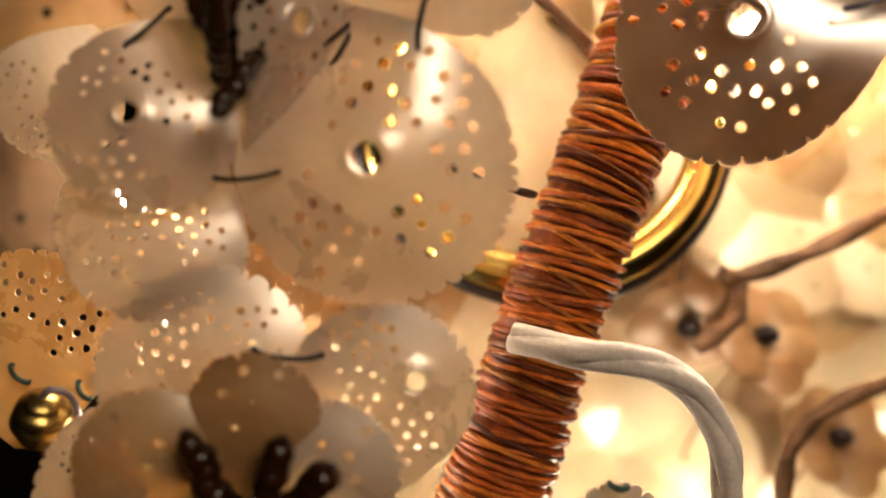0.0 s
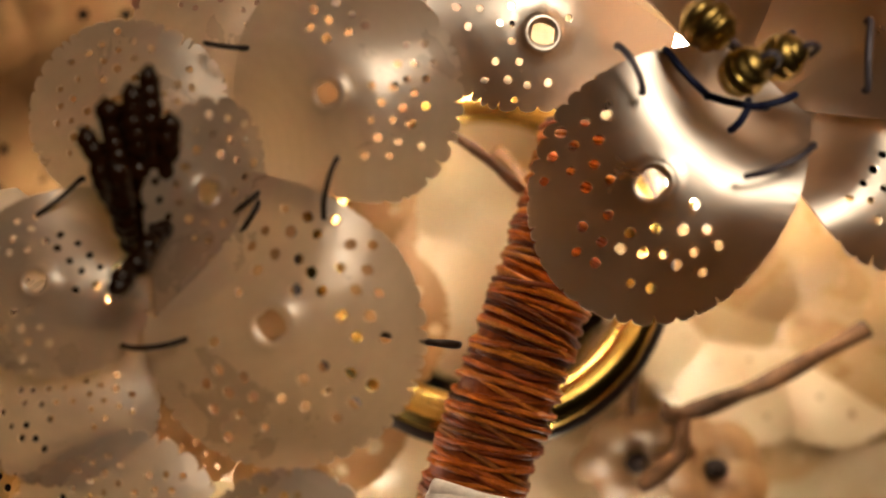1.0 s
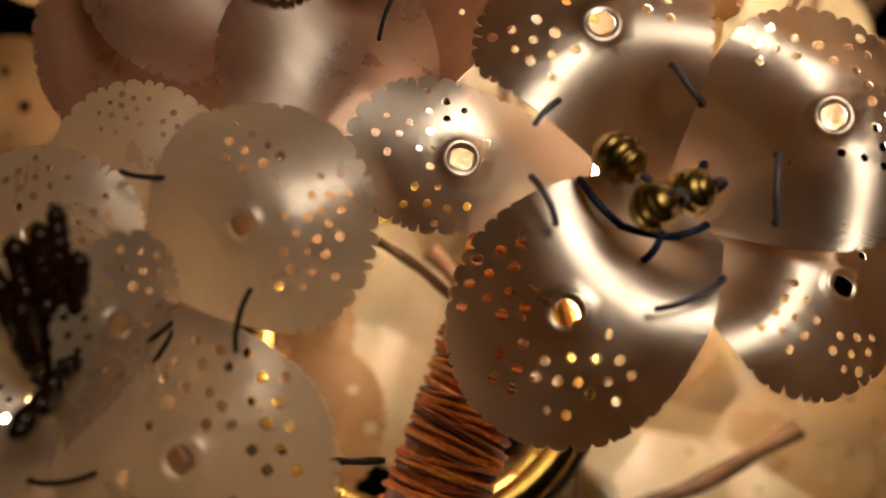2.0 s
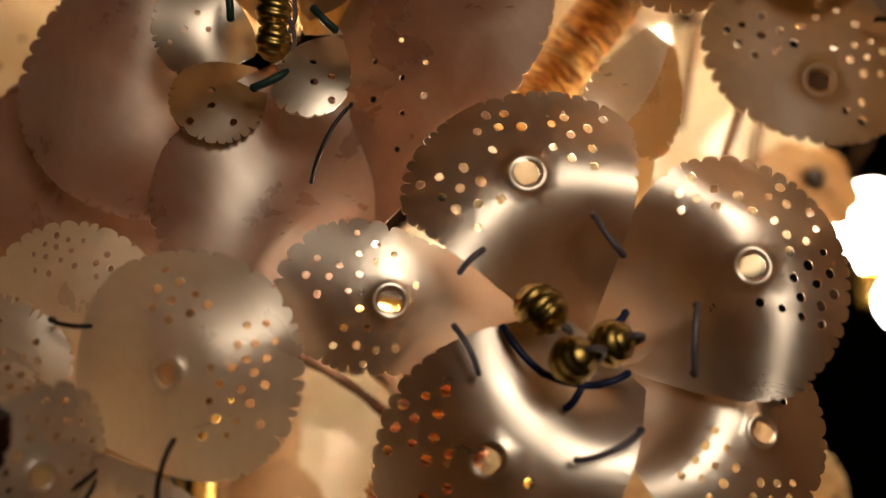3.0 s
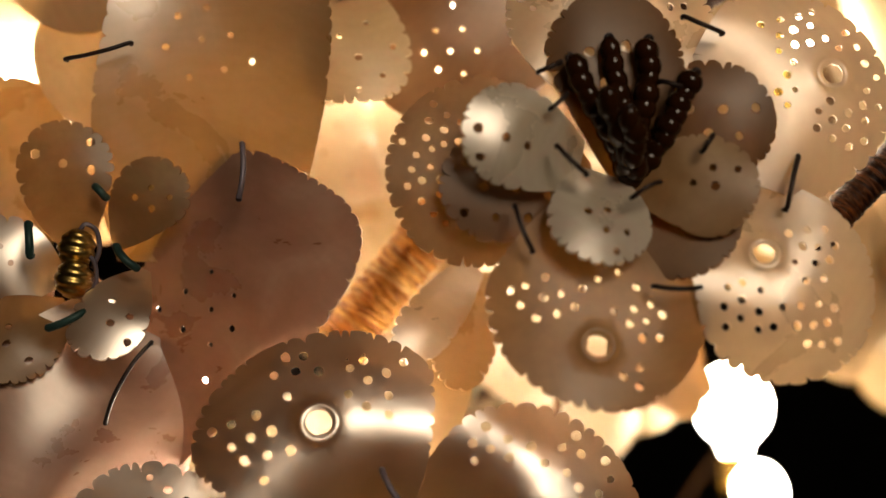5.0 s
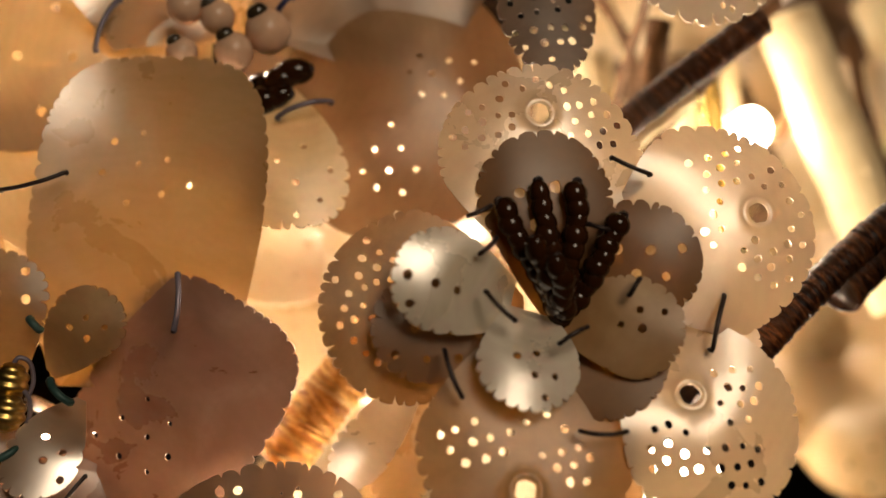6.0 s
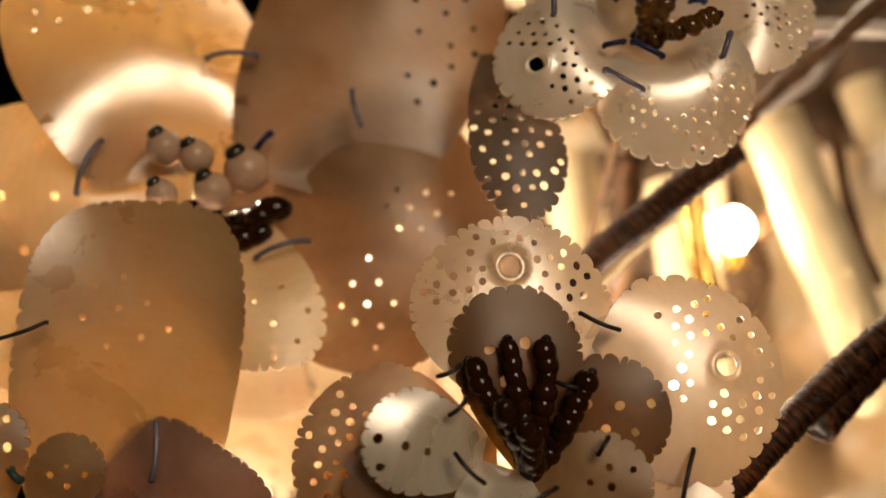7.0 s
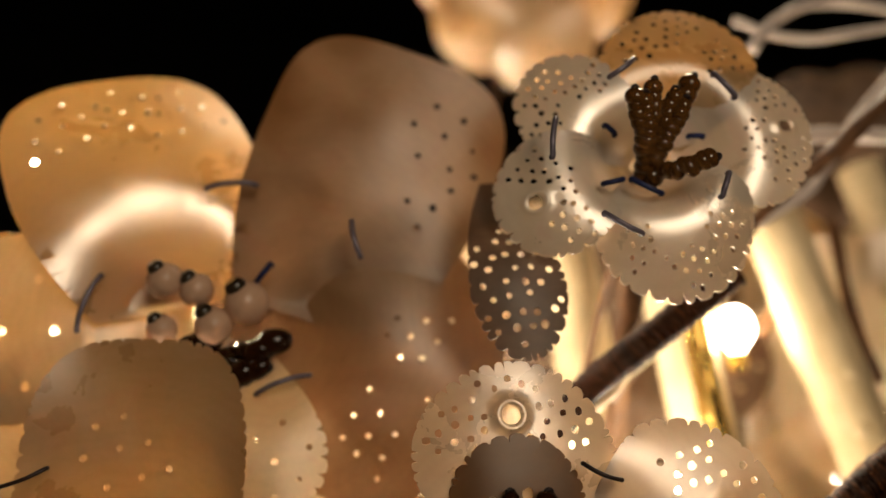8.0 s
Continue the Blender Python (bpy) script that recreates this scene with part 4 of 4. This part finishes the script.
petal(top_flower, (0.1465, 0.1600, 1.4266), (0.1534, 0.1540, 1.3979), 0.0345, seed=84, look='cream', cross=0.0, lean=(-0.1, -0.13), foot=0.3, arch=0.3)
petal(top_flower, (0.1413, 0.1600, 1.4283), (0.1117, 0.1550, 1.4144), 0.0270, seed=85, look='cream', cross=0.0, lean=(-0.17, -0.09), foot=0.2, knob=(0.0, 0.77), groups=[(0.25, 0.7, 11), (-0.25, 0.6, 10), (0, 0.6, 6)], arch=0.25)
stamen(top_flower, (0.1420, 0.1500, 1.4230), (0.1380, 0.1380, 1.4370), 7, 0.00190, amber_bead, 0.0020)
stamen(top_flower, (0.1420, 0.1500, 1.4230), (0.1420, 0.1380, 1.4390), 7, 0.00190, amber_bead, 0.0020)
stamen(top_flower, (0.1420, 0.1500, 1.4230), (0.1500, 0.1380, 1.4400), 7, 0.00190, amber_bead, 0.0020)
stamen(top_flower, (0.1420, 0.1500, 1.4230), (0.1480, 0.1380, 1.4350), 7, 0.00190, amber_bead, 0.0020)
stamen(top_flower, (0.1420, 0.1500, 1.4230), (0.1530, 0.1380, 1.4230), 7, 0.00190, amber_bead, 0.0020)
stamen(top_flower, (0.1420, 0.1500, 1.4230), (0.1400, 0.1380, 1.4360), 7, 0.00190, amber_bead, 0.0020)
stamen(top_flower, (0.1420, 0.1500, 1.4230), (0.1460, 0.1380, 1.4370), 7, 0.00190, amber_bead, 0.0020)
staple(top_flower, (0.1340, 0.1410, 1.4420), (0.1390, 0.1410, 1.4460), 0.0012, grey_wire, 0.00060)
staple(top_flower, (0.1220, 0.1410, 1.4320), (0.1210, 0.1410, 1.4240), 0.0012, grey_wire, 0.00060)
staple(top_flower, (0.1310, 0.1410, 1.4120), (0.1380, 0.1410, 1.4080), 0.0012, grey_wire, 0.00060)
staple(top_flower, (0.1570, 0.1410, 1.4210), (0.1550, 0.1410, 1.4160), 0.0012, grey_wire, 0.00060)
staple(top_flower, (0.1560, 0.1410, 1.4430), (0.1600, 0.1410, 1.4380), 0.0012, grey_wire, 0.00060)
staple(top_flower, (0.1330, 0.1480, 1.4210), (0.1370, 0.1480, 1.4220), 0.0010, blue_wire, 0.00060)
staple(top_flower, (0.1390, 0.1480, 1.4220), (0.1450, 0.1480, 1.4190), 0.0010, blue_wire, 0.00060)
staple(top_flower, (0.1340, 0.1480, 1.4340), (0.1360, 0.1480, 1.4320), 0.0010, blue_wire, 0.00060)
staple(top_flower, (0.1520, 0.1480, 1.4320), (0.1550, 0.1480, 1.4320), 0.0010, blue_wire, 0.00060)

brown_bud = flower((0.1210, 0.1660, 1.4180), 'small dark brown drilled shell bud behind larger petals')
petal(brown_bud, (0.1111, 0.1680, 1.4281), (0.1184, 0.1570, 1.3855), 0.0206, seed=91, look='brown', arch=0.12, groups=[(-0.1, 0.5, 14), (0.1, 0.7, 12), (0, 0.85, 10)], holes=36)

shell_bud = flower((0.0896, 0.1920, 1.3263), 'small curled cream shell bud beside the golden stem')
petal(shell_bud, (0.0906, 0.1900, 1.3270), (0.0753, 0.1830, 1.3052), 0.0122, seed=95, arch=0.05, holes=0, foot=0.5, smooth=0.3, look='cream', roll=0)
petal(shell_bud, (0.0917, 0.1940, 1.3269), (0.0875, 0.1900, 1.3003), 0.0149, seed=96, look='tan', arch=0.06, roll=-20, holes=0, foot=0.6)
petal(shell_bud, (0.0873, 0.2000, 1.3074), (0.0770, 0.1960, 1.2770), 0.0119, seed=97, look='ivory', arch=0.05, holes=0, foot=0.9, full=0.3, belly=0.2, smooth=0.9)

wrapped_stem('wrapped_stem', [(-0.0060, 0.2160, 1.1100), (0.0120, 0.2160, 1.1480), (0.0250, 0.2160, 1.1870), (0.0420, 0.2160, 1.2330), (0.0500, 0.2160, 1.2580)], 0.0108, orange_wrap, 'stem bound with orange brown cord')
wrapped_stem('wrapped_stem', [(0.0618, 0.2120, 1.3119), (0.0722, 0.2100, 1.3256), (0.0833, 0.2080, 1.3401), (0.0974, 0.2120, 1.3606)], 0.0062, golden_wrap, 'thin stem bound with golden orange cord')
brass_ring((0.0270, 0.2450, 1.2350), 0.040, 0.0050)
plied_cord([(0.0150, 0.1920, 1.1840), (0.0240, 0.1860, 1.1820), (0.0370, 0.1840, 1.1800), (0.0470, 0.1840, 1.1750), (0.0530, 0.1860, 1.1640), (0.0550, 0.1900, 1.1520)], 0.0031, white_cord_mat, 'white twisted cloth cord')
wrapped_stem('bound_twig', [(0.2120, 0.1650, 1.3760), (0.1870, 0.1700, 1.3570), (0.1640, 0.1750, 1.3350), (0.1520, 0.1850, 1.3190)], 0.0034, dark_wrap, 'dark twig bound with reddish brown cord')
wrapped_stem('bound_twig', [(0.1700, 0.1750, 1.4100), (0.1500, 0.1800, 1.3950), (0.1370, 0.1900, 1.3850), (0.1270, 0.2000, 1.3710)], 0.0036, dark_wrap, 'dark twig bound with reddish brown cord')
cord('bound_twig', [(0.2280, 0.1900, 1.4670), (0.2070, 0.1900, 1.4480), (0.1890, 0.2000, 1.4330), (0.1470, 0.2100, 1.3860)], 0.0022, bark_mat, 'grey brown wire twig')
wooden_stake([(0.2088, 0.2400, 1.4457), (0.2207, 0.2420, 1.4080), (0.2378, 0.2450, 1.3587)], 0.0092, cream_mat, 'pale cream peeled wooden stake')
wooden_stake([(0.1780, 0.2500, 1.4270), (0.1850, 0.2500, 1.3870), (0.1880, 0.2500, 1.3500)], 0.0090, cream_mat, 'pale cream peeled wooden stake')
wooden_stake([(0.1490, 0.2600, 1.4390), (0.1530, 0.2600, 1.4070), (0.1540, 0.2600, 1.3770)], 0.0090, cream_mat, 'pale cream peeled wooden stake')
wooden_stake([(0.1980, 0.2700, 1.4430), (0.1960, 0.2700, 1.4230), (0.1910, 0.2700, 1.4040)], 0.0070, cream_mat, 'pale cream peeled wooden stake')
wooden_stake([(0.2620, 0.2800, 1.4780), (0.2680, 0.2800, 1.4500), (0.2710, 0.2800, 1.4240)], 0.0080, cream_mat, 'pale cream peeled wooden stake')
lamp_bulb((0.1960, 0.2450, 1.4120), 0.0056)
lamp_bulb((0.1860, 0.3000, 1.3100), 0.0120)
lamp_bulb((0.1890, 0.2900, 1.2830), 0.0080)
lamp_bulb((0.2340, 0.3300, 1.4580), 0.0075)

cream_back = back_flower('ivory', 'pale cream shell flower deep among the stems', 110, 12)
brown_back = back_flower('dull', 'brown shell flower deep among the stems', 130, 0)
tan_back = back_flower('tan', 'yellow tan shell flower deep among the stems', 150, 8)
bead_bm = bmesh.new()
turned(bead_bm, [(0.003, -0.007), (0.0075, -0.004), (0.009, 0.0), (0.0075, 0.004), (0.003, 0.007)], 14)
part("centre_bead", smooth(bead_bm), dark_wire, brown_back, "dark bead", (0, -0.010, 0))
cream_back.matrix_basis = Matrix.Translation((0.1110, 0.3000, 1.2220)) @ pose(0, 0, 0, -20, 10, 0) @ Matrix.Scale(1.00, 4)
copy_thing(cream_back, Matrix.Translation((0.0550, 0.3100, 1.2700)) @ pose(0, 0, 0, 10, 40, 0))
copy_thing(cream_back, Matrix.Translation((0.1280, 0.3100, 1.1470)) @ pose(0, 0, 0, 15, 70, 0))
copy_thing(cream_back, Matrix.Translation((0.0530, 0.3000, 1.1420)) @ pose(0, 0, 0, -10, 25, 0))
copy_thing(cream_back, Matrix.Translation((0.0930, 0.3400, 1.1810)) @ pose(0, 0, 0, 0, 20, 0))
copy_thing(cream_back, Matrix.Translation((-0.0110, 0.2900, 1.1610)) @ pose(0, 0, 0, 20, 50, 0))
copy_thing(cream_back, Matrix.Translation((0.0120, 0.2900, 1.2440)) @ pose(0, 0, 0, 20, 15, 0))
copy_thing(cream_back, Matrix.Translation((0.1330, 0.3000, 1.3340)) @ pose(0, 0, 0, -25, 55, 0))
tan_back.matrix_basis = Matrix.Translation((0.0790, 0.3000, 1.3770)) @ pose(0, 0, 0, 15, 20, 0) @ Matrix.Scale(1.00, 4)
copy_thing(tan_back, Matrix.Translation((0.0630, 0.2800, 1.3850)) @ pose(0, 0, 0, 0, 33, 0))
copy_thing(cream_back, Matrix.Translation((0.0640, 0.2500, 1.3910)) @ pose(0, 0, 0, -20, 5, 0))
copy_thing(tan_back, Matrix.Translation((-0.0570, 0.2600, 1.3660)) @ pose(0, 0, 0, 0, 10, 0))
brown_back.matrix_basis = Matrix.Translation((0.0680, 0.2700, 1.1830)) @ pose(0, 0, 0, 35, 0, 0) @ Matrix.Scale(0.36, 4)
copy_thing(brown_back, Matrix.Translation((0.0880, 0.2700, 1.1780)) @ pose(0, 0, 0, -30, 25, 0))
copy_thing(brown_back, Matrix.Translation((0.1110, 0.2900, 1.2450)) @ pose(0, 0, 0, -30, 25, 0))
copy_thing(brown_back, Matrix.Translation((0.1120, 0.2800, 1.1490)) @ pose(0, 0, 0, -30, 25, 0))
copy_thing(brown_back, Matrix.Translation((0.1580, 0.2800, 1.3170)) @ pose(0, 0, 0, -30, 25, 0))
copy_thing(brown_back, Matrix.Translation((0.0830, 0.2600, 1.4070)) @ pose(0, 0, 0, -30, 25, 0))
copy_thing(tan_back, Matrix.Translation((0.1170, 0.2900, 1.2190)) @ pose(0, 0, 0, 20, 40, 0))
copy_thing(cream_back, Matrix.Translation((0.1970, 0.3100, 1.4560)) @ pose(0, 0, 0, 10, 12, 0))
copy_thing(cream_back, Matrix.Translation((0.2570, 0.3200, 1.4360)) @ pose(0, 0, 0, -20, 40, 0))
copy_thing(tan_back, Matrix.Translation((0.2480, 0.3000, 1.3530)) @ pose(0, 0, 0, 10, 24, 0))
copy_thing(cream_back, Matrix.Translation((0.1330, 0.3100, 1.4290)) @ pose(0, 0, 0, 10, 24, 0))
copy_thing(tan_back, Matrix.Translation((0.1490, 0.3100, 1.5710)) @ pose(0, 0, 0, 30, 14, 0))
copy_thing(cream_back, Matrix.Translation((0.2600, 0.2900, 1.4140)) @ pose(0, 0, 0, 20, 14, 0))
copy_thing(tan_back, Matrix.Translation((0.2260, 0.3300, 1.3940)) @ pose(0, 0, 0, 20, 3, 0))
copy_thing(cream_back, Matrix.Translation((0.1730, 0.3000, 1.4280)) @ pose(0, 0, 0, 20, 3, 0))
copy_thing(tan_back, Matrix.Translation((-0.0080, 0.2400, 1.3920)) @ pose(0, 0, 0, 20, 24, 0))
copy_thing(cream_back, Matrix.Translation((0.0290, 0.3800, 1.2450)) @ pose(0, 0, 0, 0, 10, 0))
copy_thing(cream_back, Matrix.Translation((0.1220, 0.4000, 1.2770)) @ pose(0, 0, 0, 0, 30, 0))
copy_thing(cream_back, Matrix.Translation((0.1200, 0.4000, 1.1130)) @ pose(0, 0, 0, 0, 30, 0))
copy_thing(tan_back, Matrix.Translation((0.1710, 0.3800, 1.1790)) @ pose(0, 0, 0, 0, 30, 0))
copy_thing(tan_back, Matrix.Translation((0.0400, 0.3800, 1.1490)) @ pose(0, 0, 0, 10, 20, 0))
copy_thing(cream_back, Matrix.Translation((0.0790, 0.4000, 1.2970)) @ pose(0, 0, 0, 0, 0, 0))
copy_thing(tan_back, Matrix.Translation((0.1090, 0.3800, 1.3850)) @ pose(0, 0, 0, 0, 10, 0))
copy_thing(cream_back, Matrix.Translation((0.0820, 0.3600, 1.3590)) @ pose(0, 0, 0, 0, 0, 0))
copy_thing(tan_back, Matrix.Translation((0.2430, 0.4000, 1.4380)) @ pose(0, 0, 0, 0, 10, 0))
lamp_bulb((-0.0740, 0.2500, 1.2170), 0.0042)
lamp_bulb((-0.0420, 0.2600, 1.2320), 0.0042)
lamp_bulb((0.0730, 0.2700, 1.1130), 0.0042)
lamp_bulb((-0.0080, 0.2280, 1.4530), 0.0042)
lamp_bulb((0.0690, 0.2140, 1.2750), 0.0042)
lamp_bulb((0.0850, 0.2140, 1.2710), 0.0042)
lamp_bulb((0.0280, 0.2150, 1.3050), 0.0042)
lamp_bulb((0.0020, 0.2350, 1.3180), 0.0042)
lamp_bulb((0.1430, 0.2500, 1.3630), 0.0042)
lamp_bulb((0.1620, 0.2150, 1.3630), 0.0042)
lamp_bulb((0.0200, 0.2320, 1.4220), 0.0042)
lamp_bulb((-0.0120, 0.2550, 1.4150), 0.0042)
lamp_bulb((0.0850, 0.2300, 1.4120), 0.0042)
lamp_bulb((0.0750, 0.2350, 1.2520), 0.0042)
lamp_bulb((-0.0020, 0.2280, 1.4030), 0.0042)
lamp_bulb((-0.0440, 0.2350, 1.1540), 0.0042)
lamp_bulb((-0.0260, 0.2300, 1.3880), 0.0042)
lamp_bulb((-0.0180, 0.2350, 1.4300), 0.0042)
lamp_bulb((0.0250, 0.2300, 1.4400), 0.0042)
cord('thin_twig', [(0.1230, 0.2500, 1.2160), (0.0960, 0.2500, 1.2020), (0.0760, 0.2500, 1.1950), (0.0710, 0.2500, 1.1960)], 0.0022, bark_mat, 'thin dark twig among the back flowers')
cord('thin_twig', [(0.0760, 0.2500, 1.1950), (0.0750, 0.2500, 1.1850), (0.0650, 0.2500, 1.1770)], 0.0022, bark_mat, 'thin dark twig among the back flowers')
cord('thin_twig', [(0.1200, 0.2500, 1.1710), (0.1000, 0.2500, 1.1630), (0.0890, 0.2500, 1.1530), (0.0860, 0.2500, 1.1370)], 0.0022, bark_mat, 'thin dark twig among the back flowers')
cord('thin_twig', [(0.0300, 0.2500, 1.2610), (0.0400, 0.2500, 1.2510), (0.0580, 0.2500, 1.2340)], 0.0022, bark_mat, 'thin dark twig among the back flowers')
cord('thin_wire', [(0.1910, 0.2000, 1.4810), (0.2010, 0.2000, 1.4920), (0.2180, 0.2000, 1.4970), (0.2440, 0.2000, 1.4930)], 0.0016, white_cord_mat, 'thin pale cloth bound wire')
cord('thin_wire', [(0.1870, 0.2000, 1.4900), (0.2060, 0.2000, 1.4850), (0.2410, 0.2000, 1.4910)], 0.0013, white_cord_mat, 'thin pale cloth bound wire')
cord('thin_wire', [(0.1990, 0.2000, 1.4540), (0.2120, 0.2000, 1.4560), (0.2380, 0.2000, 1.4550)], 0.0022, white_cord_mat, 'thin pale cloth bound wire')
cord('thin_wire', [(0.1870, 0.2000, 1.4300), (0.2040, 0.2000, 1.4410), (0.2180, 0.2000, 1.4600), (0.2430, 0.2000, 1.4880)], 0.0014, white_cord_mat, 'thin pale cloth bound wire')
wrapped_stem('bound_twig', [(0.2220, 0.1800, 1.3760), (0.2010, 0.1800, 1.3630), (0.1840, 0.1800, 1.3470)], 0.0050, dark_wrap, 'dark twig bound with reddish brown cord')
lamp_bulb((0.0720, 0.3100, 1.3800), 0.0080)
# back flowers in dark brown shell: the shade behind the stems is put into their colour
dark_back = back_flower('brown', 'shell flower behind the stems, shade put in as dark brown', 170, 6)
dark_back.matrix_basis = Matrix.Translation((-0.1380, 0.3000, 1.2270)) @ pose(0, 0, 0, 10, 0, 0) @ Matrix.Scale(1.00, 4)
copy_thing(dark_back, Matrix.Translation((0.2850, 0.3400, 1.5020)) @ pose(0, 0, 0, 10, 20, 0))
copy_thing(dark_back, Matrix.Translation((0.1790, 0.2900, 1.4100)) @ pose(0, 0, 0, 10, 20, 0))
dull_back = back_flower('dull', 'dull brown shell flower behind the front petals', 190, 6)
dull_back.matrix_basis = Matrix.Translation((-0.0250, 0.2620, 1.2190)) @ pose(0, 0, 0, 0, 10, 0) @ Matrix.Scale(1.00, 4)
copy_thing(dull_back, Matrix.Translation((-0.0690, 0.3400, 1.1890)) @ pose(0, 0, 0, 0, 30, 0))
copy_thing(dull_back, Matrix.Translation((-0.0310, 0.2550, 1.2620)) @ pose(0, 0, 0, 0, 30, 0))
copy_thing(dull_back, Matrix.Translation((-0.1090, 0.2800, 1.2880)) @ pose(0, 0, 0, 0, 30, 0))
cord('thin_wire', [(0.0030, 0.1780, 1.2150), (0.0110, 0.1900, 1.2130), (0.0200, 0.2030, 1.2120)], 0.0008, dark_wire, 'thin dark wire between flower and stem')
cord('thin_wire', [(0.0140, 0.2150, 1.2610), (0.0250, 0.2200, 1.2550), (0.0350, 0.2250, 1.2470)], 0.0012, bark_mat, 'thin dark twig behind the petals')
cord('thin_twig', [(0.1590, 0.2150, 1.4260), (0.1570, 0.2250, 1.4040), (0.1540, 0.2400, 1.3750)], 0.0030, bark_mat, 'dark grey twig behind the top flower')
wooden_stake([(0.1795, 0.2350, 1.4234), (0.1823, 0.2370, 1.3970), (0.1870, 0.2400, 1.3716)], 0.0040, brass_mat, 'olive gold varnished stake')
cord('thin_twig', [(0.1560, 0.2050, 1.4245), (0.1535, 0.2070, 1.4096), (0.1518, 0.2100, 1.3953)], 0.0030, bark_mat, 'thick grey brown twig behind the flowers')
cord('thin_twig', [(0.1603, 0.1950, 1.3996), (0.1499, 0.1960, 1.3913), (0.1400, 0.1980, 1.3819)], 0.0018, cream_mat, 'pale split twig beside the bound twig')
cord('thin_twig', [(0.1510, 0.2500, 1.4600), (0.1610, 0.2500, 1.4410), (0.1660, 0.2500, 1.4150)], 0.0020, bark_mat, 'thin dark twig behind the flowers')
cord('thin_twig', [(0.2180, 0.2500, 1.4400), (0.2140, 0.2500, 1.4240), (0.2060, 0.2500, 1.4110)], 0.0020, bark_mat, 'thin dark twig behind the flowers')
cord('thin_twig', [(0.2340, 0.2500, 1.4480), (0.2360, 0.2500, 1.4180), (0.2420, 0.2500, 1.3960)], 0.0020, bark_mat, 'thin dark twig behind the flowers')
lamp_bulb((0.2880, 0.4200, 1.4040), 0.0055)
lamp_bulb((0.2830, 0.4000, 1.3820), 0.0055)
lamp_bulb((0.2760, 0.4400, 1.4240), 0.0055)
lamp_bulb((0.3130, 0.4200, 1.3830), 0.0055)
lamp_bulb((0.2150, 0.4000, 1.4960), 0.0055)
